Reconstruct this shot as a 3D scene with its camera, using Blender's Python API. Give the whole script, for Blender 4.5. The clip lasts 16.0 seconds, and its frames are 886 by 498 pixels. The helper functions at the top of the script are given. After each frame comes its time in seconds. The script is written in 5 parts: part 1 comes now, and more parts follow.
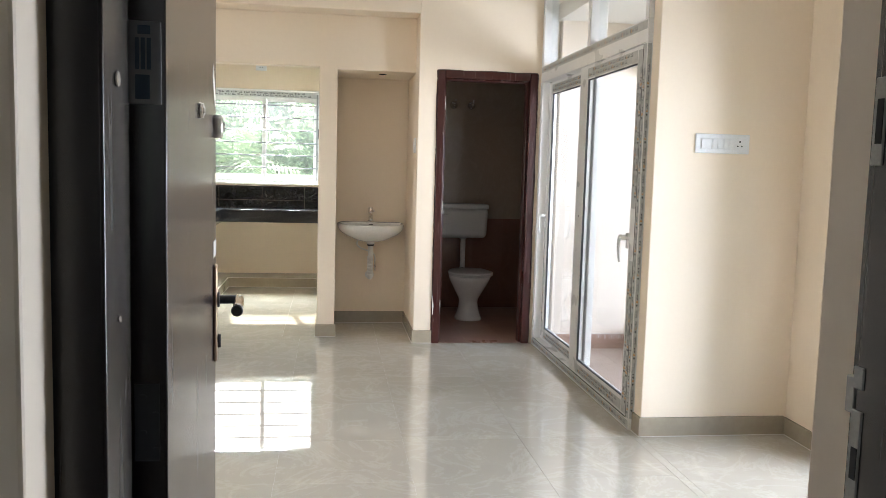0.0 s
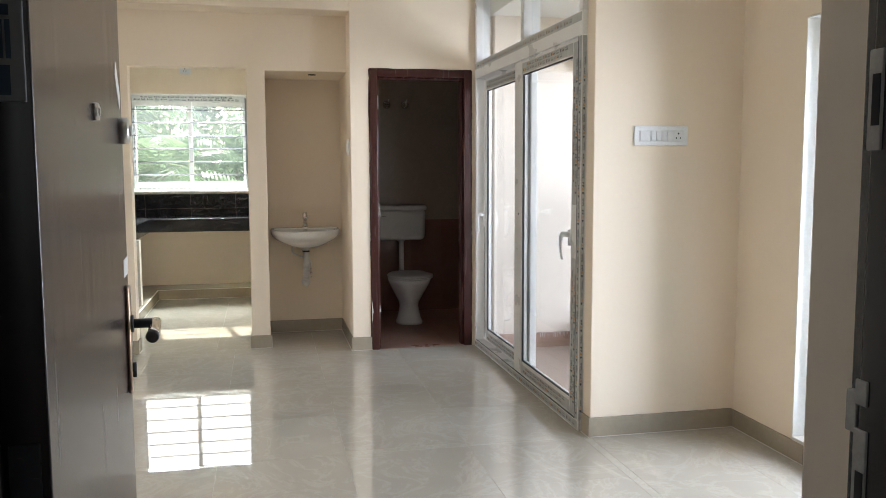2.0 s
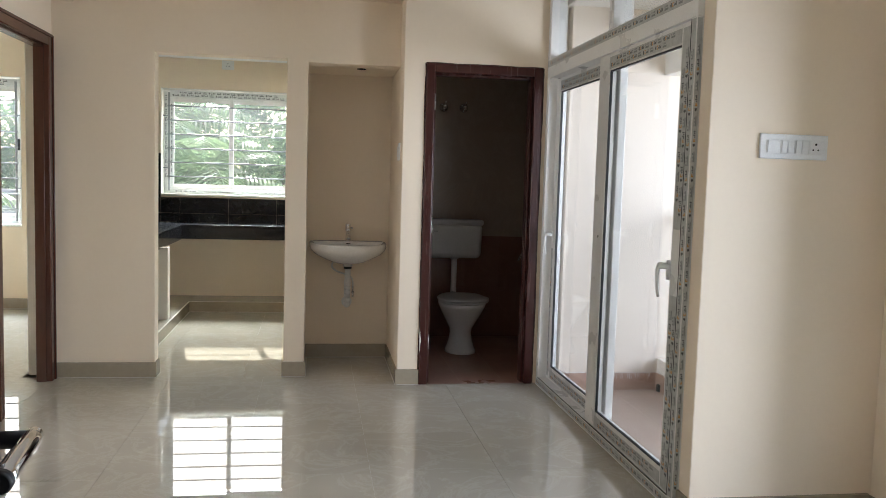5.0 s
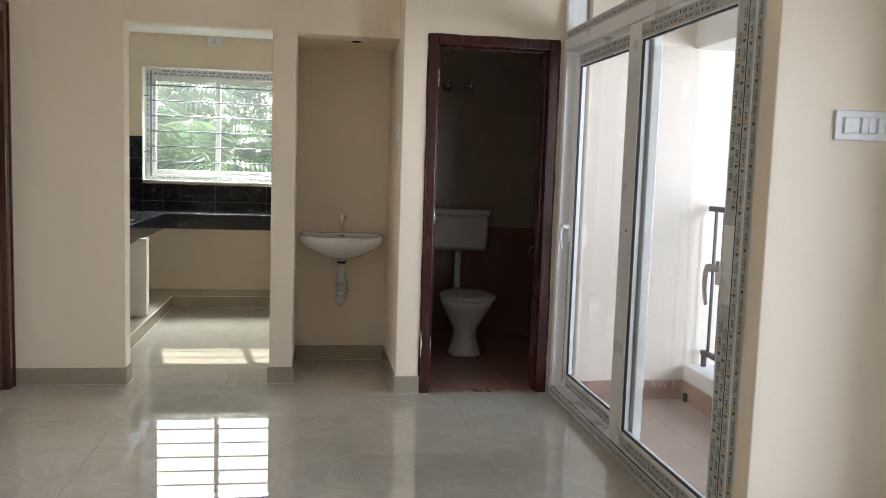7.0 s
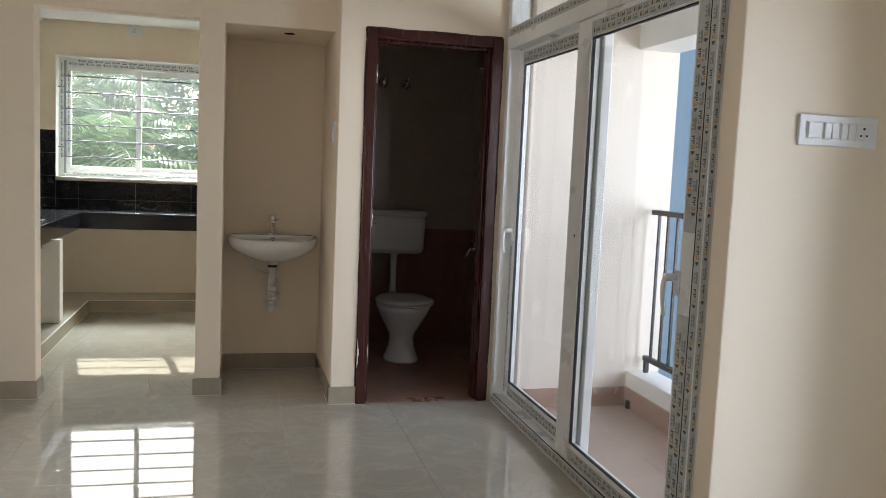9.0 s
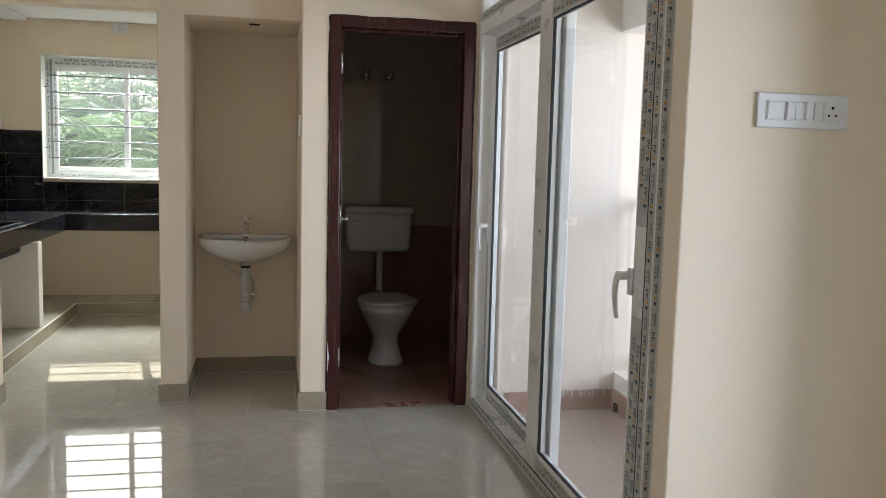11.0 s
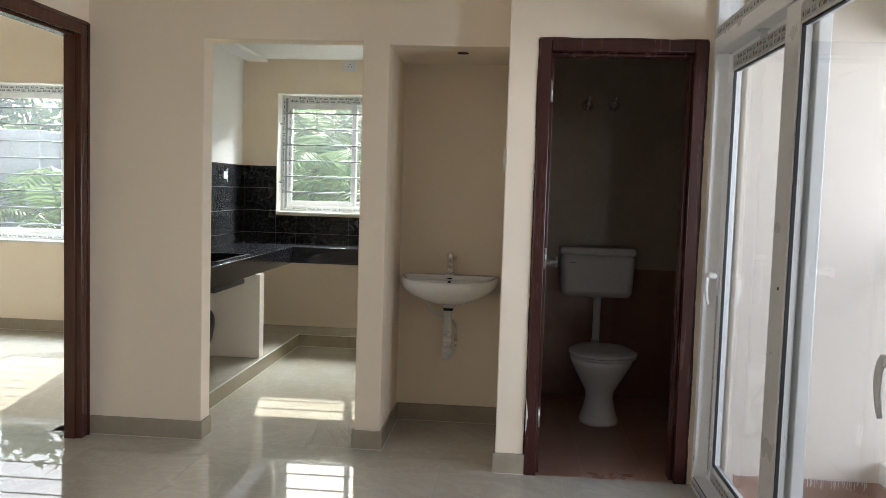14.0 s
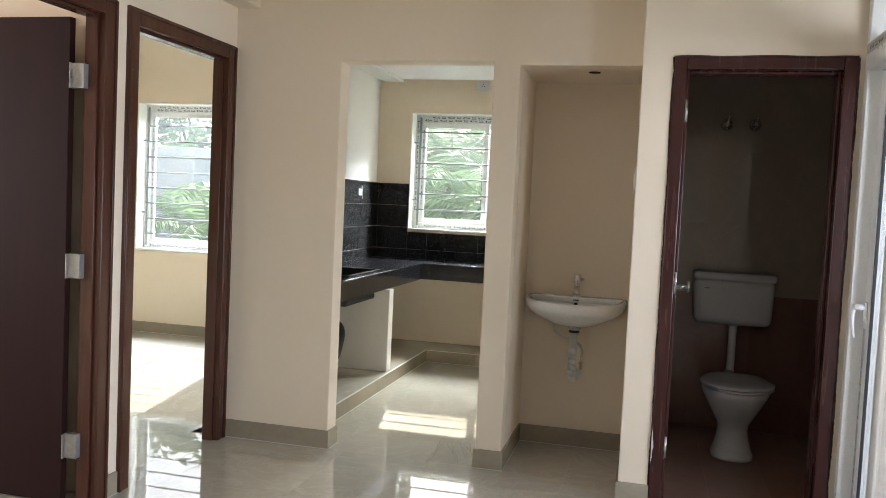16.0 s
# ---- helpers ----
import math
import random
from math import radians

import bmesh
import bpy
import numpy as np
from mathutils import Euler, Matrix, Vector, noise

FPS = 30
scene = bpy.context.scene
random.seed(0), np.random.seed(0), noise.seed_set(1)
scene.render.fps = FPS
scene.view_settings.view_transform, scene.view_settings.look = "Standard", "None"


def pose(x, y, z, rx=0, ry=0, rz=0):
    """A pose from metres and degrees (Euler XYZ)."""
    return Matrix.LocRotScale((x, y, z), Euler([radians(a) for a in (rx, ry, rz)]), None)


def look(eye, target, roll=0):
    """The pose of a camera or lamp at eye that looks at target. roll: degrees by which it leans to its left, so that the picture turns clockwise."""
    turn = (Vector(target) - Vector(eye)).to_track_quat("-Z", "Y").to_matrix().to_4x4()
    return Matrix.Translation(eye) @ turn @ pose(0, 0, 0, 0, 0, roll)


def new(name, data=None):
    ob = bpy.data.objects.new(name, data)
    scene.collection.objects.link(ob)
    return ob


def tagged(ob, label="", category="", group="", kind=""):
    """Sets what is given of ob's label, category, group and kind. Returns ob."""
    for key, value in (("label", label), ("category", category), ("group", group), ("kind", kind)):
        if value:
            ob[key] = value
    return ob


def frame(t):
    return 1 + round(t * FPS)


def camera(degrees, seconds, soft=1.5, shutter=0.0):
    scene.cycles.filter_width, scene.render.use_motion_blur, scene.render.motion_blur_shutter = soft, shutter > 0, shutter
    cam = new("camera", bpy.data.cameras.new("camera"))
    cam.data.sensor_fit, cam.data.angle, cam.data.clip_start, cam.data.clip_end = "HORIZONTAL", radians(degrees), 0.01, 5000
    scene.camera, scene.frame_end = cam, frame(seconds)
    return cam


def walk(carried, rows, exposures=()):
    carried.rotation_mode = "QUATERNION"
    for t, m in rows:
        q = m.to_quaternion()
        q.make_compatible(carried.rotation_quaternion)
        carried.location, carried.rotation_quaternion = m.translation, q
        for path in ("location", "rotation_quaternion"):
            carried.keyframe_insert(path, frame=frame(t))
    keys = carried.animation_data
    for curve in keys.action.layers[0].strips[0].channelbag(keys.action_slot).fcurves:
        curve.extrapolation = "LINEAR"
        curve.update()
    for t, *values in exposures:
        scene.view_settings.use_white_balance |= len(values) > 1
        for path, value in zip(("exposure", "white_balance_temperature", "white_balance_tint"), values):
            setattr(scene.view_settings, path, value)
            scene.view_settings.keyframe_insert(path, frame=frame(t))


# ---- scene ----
cam = camera(56.2, 16.0, soft=0.6)
PATH = [
    (0, (0.265, 0.561, 1.369), (0.535, 2.533, 1.173), 1.6),
    (0.5, (0.262, 0.582, 1.361), (0.632, 2.533, 1.128), 0.7),
    (1, (0.242, 0.603, 1.363), (0.648, 2.547, 1.13), 0.1),
    (1.5, (0.238, 0.618, 1.369), (0.658, 2.562, 1.156), -0.0),
    (2, (0.286, 0.716, 1.368), (0.703, 2.663, 1.175), -0.2),
    (2.5, (0.371, 0.85, 1.367), (0.743, 2.806, 1.176), -0.2),
    (3, (0.392, 0.995, 1.359), (0.758, 2.95, 1.142), 0.1),
    (3.5, (0.367, 1.138, 1.366), (0.778, 3.085, 1.156), 0.5),
    (4, (0.404, 1.269, 1.368), (0.75, 3.229, 1.172), 1.1),
    (4.5, (0.437, 1.357, 1.356), (0.715, 3.328, 1.163), 1.5),
    (5, (0.371, 1.527, 1.358), (0.675, 3.497, 1.191), 1.7),
    (5.2, (0.354, 1.576, 1.352), (0.671, 3.545, 1.198), 1.8),
    (7.3, (0.43, 2.168, 1.351), (0.737, 4.133, 1.144), 1.9),
    (7.5, (0.394, 2.214, 1.358), (0.745, 4.171, 1.148), 2.1),
    (8, (0.365, 2.293, 1.368), (0.768, 4.24, 1.159), 2.3),
    (8.5, (0.35, 2.306, 1.367), (0.796, 4.244, 1.162), 2.7),
    (9, (0.397, 2.306, 1.36), (0.876, 4.238, 1.164), 2.5),
    (9.2, (0.441, 2.308, 1.366), (0.931, 4.237, 1.169), 2.3),
    (11.5, (0.786, 2.512, 1.354), (1.172, 4.463, 1.141), 1.3),
    (12, (0.806, 2.571, 1.35), (1.151, 4.529, 1.134), 1.3),
    (12.5, (0.884, 2.668, 1.366), (1.079, 4.647, 1.153), 1.2),
    (13, (0.951, 2.717, 1.378), (1.023, 4.707, 1.193), 1.2),
    (13.5, (1.007, 2.776, 1.385), (0.954, 4.769, 1.221), 1.6),
    (14, (0.966, 2.904, 1.379), (0.798, 4.892, 1.235), 1.8),
    (14.5, (0.923, 2.95, 1.384), (0.674, 4.931, 1.264), 2.2),
    (15, (0.956, 2.919, 1.393), (0.636, 4.891, 1.299), 2.5),
    (15.5, (0.994, 2.902, 1.394), (0.59, 4.858, 1.293), 2.7),
    (16, (1.002, 2.916, 1.387), (0.517, 4.853, 1.274), 2.7),
]
EXPOSURES = [(0.0, 2.49), (1.0, 2.15), (2.0, 2.12), (3.0, 1.95), (4.0, 1.57), (5.0, 1.79), (9.0, 1.59), (12.5, 1.59), (14.5, 1.65), (16.0, 1.87)]
walk(cam, [(t, look(eye, target, roll)) for t, eye, target, roll in PATH], EXPOSURES)


# ---- world, sun and sky ----
SUN_DIR = Vector((-0.195, 1.0, 0.75)).normalized()
world = bpy.data.worlds.new("sky")
scene.world = world
world.use_nodes = True
wt = world.node_tree
sky = wt.nodes.new("ShaderNodeTexSky")
sky.sky_type = "NISHITA"
sky.sun_disc = False
sky.sun_elevation = math.asin(SUN_DIR.z)
sky.sun_rotation = math.atan2(SUN_DIR.x, SUN_DIR.y)
sky.dust_density = 2.0
bg = wt.nodes["Background"]
bg.inputs[1].default_value = 0.10
wt.links.new(sky.outputs[0], bg.inputs[0])
sun = new("sun", bpy.data.lights.new("sun", "SUN"))
sun.data.energy, sun.data.angle, sun.data.color = 3.9, radians(0.27), (1.0, 0.965, 0.90)
sun.matrix_world = SUN_DIR.to_track_quat("Z", "Y").to_matrix().to_4x4()


def daylight_lamp(name, eye, target, w, h, power, colour=(0.90, 0.90, 1.0)):
    """An area lamp that stands in for daylight by a seen or an assumed opening."""
    d = bpy.data.lights.new(name, "AREA")
    d.shape, d.size, d.size_y, d.energy, d.color = "RECTANGLE", w, h, power, colour
    ob = new(name, d)
    ob.matrix_world = look(eye, target)
    return ob


COOL = (0.85, 0.91, 1.10)
LEAFY = (0.88, 0.94, 0.98)
daylight_lamp("daylight_french_window", (4.20, 3.20, 1.20), (0, 3.5, 0.8), 1.8, 2.1, 80, COOL)
daylight_lamp("daylight_balcony", (4.7, 5.6, 1.55), (0, 5.8, 1.1), 2.6, 2.2, 33, COOL)
daylight_lamp("daylight_bedroom", (-3.1, 10.8, 2.65), (-2.9, 8.0, 0.7), 1.6, 0.9, 195, (0.84, 0.95, 1.10))
daylight_lamp("daylight_kitchen", (-0.45, 11.15, 2.75), (-0.55, 9.0, 0.8), 1.6, 0.9, 200, LEAFY)
# Fill for the hall, through an opening assumed in the second bedroom.
daylight_lamp("second_bedroom_fill", (-4.9, 4.2, 1.6), (-2.0, 4.4, 0.9), 1.3, 1.4, 24)
# Lamp inside the landing stands in for daylight whose opening is unseen.
daylight_lamp("landing_fill", (0.3, -2.4, 1.9), (0.5, 1.5, 1.2), 2.4, 1.6, 0.5)


# ---- materials ----
def material(name, colour, rough=0.5, metal=0.0, spec=0.5):
    m = bpy.data.materials.new(name)
    m.use_nodes = True
    p = m.node_tree.nodes["Principled BSDF"]
    p.inputs["Base Color"].default_value = (*colour, 1)
    p.inputs["Roughness"].default_value = rough
    p.inputs["Metallic"].default_value = metal
    p.inputs["Specular IOR Level"].default_value = spec
    return m


def node(m, kind, **inputs):
    n = m.node_tree.nodes.new(kind)
    for k, v in inputs.items():
        n.inputs[k.replace("_", " ")].default_value = v
    return n


def link(m, a, b):
    m.node_tree.links.new(a, b)


def coords(m, scale=(1, 1, 1)):
    tc = node(m, "ShaderNodeNewGeometry")
    mp = node(m, "ShaderNodeMapping")
    mp.inputs["Scale"].default_value = scale
    link(m, tc.outputs["Position"], mp.inputs["Vector"])
    return mp.outputs["Vector"]


def ramp(m, fac, stops):
    r = node(m, "ShaderNodeValToRGB")
    while len(r.color_ramp.elements) < len(stops):
        r.color_ramp.elements.new(0.5)
    for e, (p, c) in zip(r.color_ramp.elements, stops):
        e.position, e.color = p, (*c, 1)
    link(m, fac, r.inputs["Fac"])
    return r.outputs["Color"]


def noise_tex(m, vec, scale, detail=4.0, rough=0.55, distortion=0.0):
    n = node(m, "ShaderNodeTexNoise", Scale=scale, Detail=detail, Roughness=rough, Distortion=distortion)
    link(m, vec, n.inputs["Vector"])
    return n.outputs["Fac"]


def mix(m, fac, a, b, mode="MIX"):
    x = node(m, "ShaderNodeMix")
    x.data_type, x.blend_type = "RGBA", mode
    for sock, v in ((x.inputs[0], fac), (x.inputs[6], a), (x.inputs[7], b)):
        if isinstance(v, (int, float)):
            sock.default_value = v
        elif isinstance(v, tuple):
            sock.default_value = (*v, 1)
        else:
            link(m, v, sock)
    return x.outputs[2]


def bump(m, height, strength, distance=0.002):
    b = node(m, "ShaderNodeBump", Strength=strength, Distance=distance)
    link(m, height, b.inputs["Height"])
    link(m, b.outputs[0], m.node_tree.nodes["Principled BSDF"].inputs["Normal"])


def base(m, col):
    link(m, col, m.node_tree.nodes["Principled BSDF"].inputs["Base Color"])


def rough_from(m, fac, lo, hi):
    r = node(m, "ShaderNodeMapRange")
    r.inputs["To Min"].default_value, r.inputs["To Max"].default_value = lo, hi
    link(m, fac, r.inputs["Value"])
    link(m, r.outputs[0], m.node_tree.nodes["Principled BSDF"].inputs["Roughness"])


def mottled(name, c1, c2, scale, rough=0.5, fine=60.0, bump_s=0.15, metal=0.0, dist=0.002, stretch=(1, 1, 1), spec=0.5, grain=0.08):
    """Two-scale variation between two near colours, with a fine relief."""
    m = material(name, c1, rough, metal, spec)
    v = coords(m, stretch)
    big = noise_tex(m, v, scale, 5)
    small = noise_tex(m, v, fine, 3)
    col = ramp(m, big, [(0.3, c1), (0.7, c2)])
    col = mix(m, grain, col, ramp(m, small, [(0.35, tuple(0.6 * c for c in c1)), (0.65, tuple(min(1, 1.25 * c) for c in c2))]))
    base(m, col)
    rough_from(m, big, rough * 0.85, min(1, rough * 1.15))
    if bump_s:
        bump(m, small, bump_s, dist)
    return m


WALL = mottled("cream_wall_paint", (0.88, 0.75, 0.585), (0.90, 0.772, 0.613), 0.7, 0.55, 45, 0.05, spec=0.3, grain=0.02)
# The hall's cream, set darker where the balcony's light is too strong.
DIMMED_WALL = mottled("dimmed_cream_wall_paint", (0.76, 0.665, 0.56), (0.79, 0.695, 0.59), 0.7, 0.6, 45, 0.08, spec=0.3, grain=0.02)
WHITE_WALL = mottled("white_plaster", (0.82, 0.79, 0.74), (0.86, 0.83, 0.79), 0.9, 0.6, 45, 0.06, spec=0.3, grain=0.02)
CEIL = mottled("white_ceiling_paint", (0.84, 0.82, 0.78), (0.88, 0.86, 0.82), 0.8, 0.5, 40, 0.1, spec=0.35)
REVEAL = mottled("white_reveal_paint", (0.83, 0.81, 0.74), (0.88, 0.86, 0.80), 2.0, 0.5, 60, 0.1)
SKIRT = mottled("grey_beige_skirting_tile", (0.33, 0.28, 0.205), (0.39, 0.335, 0.25), 3.0, 0.18, 30, 0.03)
UPVC = mottled("white_window_plastic", (0.79, 0.785, 0.755), (0.84, 0.835, 0.805), 4.0, 0.28, 90, 0.02)
RUBBER = mottled("black_rubber", (0.012, 0.012, 0.013), (0.025, 0.025, 0.026), 20, 0.6, 200, 0.1)
TAPE = mottled("grey_film_tape", (0.40, 0.41, 0.39), (0.56, 0.57, 0.55), 30.0, 0.35, 160, 0.2)
PALE_TAPE = mottled("pale_film_tape", (0.66, 0.67, 0.65), (0.74, 0.75, 0.73), 30.0, 0.35, 160, 0.1)
PRINT = mottled("dark_print", (0.045, 0.05, 0.05), (0.09, 0.09, 0.09), 60, 0.5, 200, 0)
PRINT_GREY = mottled("grey_print", (0.20, 0.21, 0.21), (0.28, 0.29, 0.28), 60, 0.5, 200, 0)
PRINT_ORANGE = mottled("orange_print", (0.50, 0.23, 0.03), (0.60, 0.30, 0.05), 60, 0.5, 200, 0)
STEEL = mottled("brushed_steel", (0.55, 0.53, 0.50), (0.66, 0.64, 0.60), 14, 0.28, 240, 0.08, 1.0)
ZINC = mottled("dull_zinc_plate", (0.30, 0.29, 0.27), (0.42, 0.41, 0.38), 40, 0.5, 240, 0.15, 0.6)
CHROME = mottled("chrome", (0.75, 0.75, 0.76), (0.85, 0.85, 0.86), 10, 0.035, 100, 0, 1.0)
BRONZE = mottled("antique_bronze", (0.30, 0.21, 0.15), (0.42, 0.31, 0.23), 18, 0.3, 160, 0.06, 1.0)
GRILLE = mottled("grey_painted_steel_bar", (0.26, 0.28, 0.28), (0.36, 0.38, 0.38), 8, 0.4, 90, 0.1)
BLACK_STEEL = mottled("black_painted_steel", (0.016, 0.017, 0.019), (0.03, 0.03, 0.034), 8, 0.4, 90, 0.15)
CERAMIC = mottled("white_ceramic", (0.80, 0.79, 0.76), (0.84, 0.83, 0.80), 3, 0.08, 60, 0)
PVC = mottled("white_pvc", (0.74, 0.73, 0.70), (0.80, 0.79, 0.76), 6, 0.35, 80, 0.04)
CISTERN = mottled("ivory_plastic", (0.68, 0.67, 0.64), (0.74, 0.73, 0.70), 4, 0.25, 80, 0.03)
SWITCH = mottled("white_switch_plastic", (0.80, 0.80, 0.79), (0.86, 0.86, 0.85), 8, 0.3, 120, 0.02)
SINK = mottled("matt_black_sink", (0.010, 0.010, 0.010), (0.016, 0.016, 0.016), 20, 0.65, 120, 0.03, spec=0.2)
# Near-black stands for the shade inside small holes built as solid pieces.
DARK_HOLE = mottled("recess_shade_black", (0.01, 0.01, 0.01), (0.02, 0.02, 0.02), 10, 0.8, 90, 0)
HOSE = mottled("black_hose", (0.018, 0.018, 0.02), (0.035, 0.035, 0.038), 20, 0.45, 120, 0.1)
GRANITE = mottled("black_granite", (0.010, 0.010, 0.012), (0.026, 0.026, 0.030), 60, 0.15, 300, 0)
BLUE = mottled("blue_render", (0.33, 0.44, 0.56), (0.38, 0.50, 0.62), 1.2, 0.8, 30, 0.3)
CONCRETE = mottled("weathered_concrete", (0.31, 0.33, 0.36), (0.43, 0.45, 0.475), 1.4, 0.85, 20, 0.5, dist=0.01)
GROUND = mottled("soil_and_scrub", (0.10, 0.13, 0.05), (0.22, 0.19, 0.11), 0.25, 0.9, 3, 0.4, dist=0.05)
BARK = mottled("grey_bark", (0.07, 0.06, 0.045), (0.12, 0.10, 0.08), 5, 0.85, 25, 0.6, dist=0.01, stretch=(1, 1, 4))
STICKER = mottled("paper_sticker", (0.20, 0.20, 0.205), (0.26, 0.26, 0.265), 6, 0.45, 60, 0.05)
STICKER_INK = mottled("blue_ink", (0.012, 0.035, 0.07), (0.02, 0.05, 0.09), 20, 0.5, 90, 0)
GREY_TAPE = mottled("pale_masking_tape", (0.50, 0.48, 0.44), (0.60, 0.58, 0.54), 12, 0.5, 60, 0.1)
MUD = mottled("dried_mud", (0.20, 0.165, 0.12), (0.30, 0.25, 0.19), 25, 0.75, 90, 0.1)
STAIN = mottled("cement_splash", (0.70, 0.66, 0.62), (0.80, 0.77, 0.72), 20, 0.8, 80, 0.2)


def floor_tile(name, c1, c2, vein, rough, spec=0.5, relief=0.0012):
    m = material(name, c1, rough, 0.0, spec)
    v = coords(m)
    info = node(m, "ShaderNodeObjectInfo")
    shift = node(m, "ShaderNodeVectorMath")
    shift.operation = "SCALE"
    comb = node(m, "ShaderNodeCombineXYZ")
    for i in range(3):
        link(m, info.outputs["Random"], comb.inputs[i])
    link(m, comb.outputs[0], shift.inputs[0])
    shift.inputs["Scale"].default_value = 37.0
    add = node(m, "ShaderNodeVectorMath")
    add.operation = "ADD"
    link(m, v, add.inputs[0])
    link(m, shift.outputs[0], add.inputs[1])
    w = add.outputs[0]
    cloud = noise_tex(m, w, 1.6, 6, 0.6, 0.8)
    veins = noise_tex(m, w, 2.6, 8, 0.65, 1.6)
    col = ramp(m, cloud, [(0.25, c1), (0.75, c2)])
    col = mix(m, ramp(m, veins, [(0.46, (0, 0, 0)), (0.5, (0.55, 0.55, 0.55)), (0.54, (0, 0, 0))]), col, vein)
    col = mix(m, 0.10, col, ramp(m, info.outputs["Random"], [(0, (0.45, 0.42, 0.36)), (1, (0.75, 0.70, 0.62))]))
    smear = noise_tex(m, coords(m, (1.6, 0.7, 1)), 2.3, 9, 0.72, 1.2)
    col = mix(m, ramp(m, smear, [(0.56, (0, 0, 0)), (0.70, (0.34, 0.34, 0.34))]), col, tuple(min(1, 1.45 * c) for c in c2))
    base(m, col)
    dust = noise_tex(m, v, 1.1, 6, 0.65)
    rough_from(m, dust, rough * 0.4, rough * 1.9)
    bump(m, noise_tex(m, v, 2.2, 2), 0.05, relief)
    return m


FLOOR_TILE = floor_tile("polished_vitrified_tile", (0.45, 0.412, 0.335), (0.508, 0.466, 0.385), (0.575, 0.535, 0.46), 0.006, 1.0, 0.0005)
RED_TILE = floor_tile("terracotta_floor_tile", (0.25, 0.11, 0.07), (0.31, 0.145, 0.092), (0.34, 0.17, 0.115), 0.3)
BALC_TILE = floor_tile("pinkish_balcony_tile", (0.37, 0.262, 0.208), (0.43, 0.31, 0.25), (0.47, 0.36, 0.30), 0.35)
SKIRT_PINK = floor_tile("pinkish_terracotta_skirting", (0.34, 0.195, 0.135), (0.41, 0.25, 0.18), (0.46, 0.30, 0.23), 0.35)
BALC_TILE.node_tree.nodes["Principled BSDF"].inputs["Specular IOR Level"].default_value = 0.15
BATH_TILE = floor_tile("grey_beige_bath_tile", (0.35, 0.27, 0.205), (0.385, 0.30, 0.23), (0.415, 0.33, 0.26), 0.05, 0.6, 0.0004)
DADO_TILE = floor_tile("brown_dado_tile", (0.19, 0.082, 0.056), (0.235, 0.105, 0.072), (0.26, 0.125, 0.088), 0.08, 0.5, 0.0004)
GROUT = mottled("pale_grout", (0.55, 0.52, 0.46), (0.64, 0.60, 0.54), 8, 0.8, 120, 0.2)
DARK_GROUT = mottled("dark_grout", (0.05, 0.05, 0.05), (0.08, 0.08, 0.08), 8, 0.8, 120, 0.2)


def black_tile():
    m = material("embossed_black_tile", (0.012, 0.012, 0.014), 0.14)
    v = coords(m)
    a = noise_tex(m, v, 9, 6, 0.6, 2.2)
    r = ramp(m, a, [(0.47, (0, 0, 0)), (0.50, (1, 1, 1)), (0.53, (0, 0, 0))])
    base(m, mix(m, r, (0.010, 0.010, 0.012), (0.075, 0.075, 0.078)))
    bump(m, r, 0.8, 0.004)
    return m


BLACK_TILE = black_tile()


def wood(name, dark, light, rough, scale=1.0, spec=0.5):
    m = material(name, dark, rough, 0.0, spec)
    v = coords(m, (14 * scale, 14 * scale, 0.9 * scale))
    g = noise_tex(m, v, 2.2, 6, 0.6, 0.6)
    col = ramp(m, g, [(0.3, dark), (0.7, light)])
    base(m, mix(m, 0.18, col, ramp(m, noise_tex(m, coords(m), 1.3, 4), [(0.3, tuple(0.6 * c for c in dark)), (0.7, light)])))
    rough_from(m, g, rough * 0.8, rough * 1.3)
    bump(m, g, 0.03, 0.0006)
    return m


MAHOGANY = wood("glossy_mahogany_paint", (0.058, 0.0175, 0.0105), (0.092, 0.031, 0.0185), 0.22)
TOILET_WOOD = wood("red_brown_paint", (0.040, 0.0105, 0.0085), (0.060, 0.016, 0.0125), 0.25)
DARK_DOOR = wood("dark_brown_laminate", (0.017, 0.0105, 0.009), (0.021, 0.0135, 0.0115), 0.24, 1.0, 0.75)
PAINTED_DOOR = wood("dark_maroon_brown_paint", (0.020, 0.0065, 0.0055), (0.027, 0.0095, 0.0078), 0.5, 1.0, 0.15)
ENTRY_FRAME = wood("blackish_brown_paint", (0.005, 0.0035, 0.003), (0.008, 0.0055, 0.005), 0.24, 1.0, 0.5)


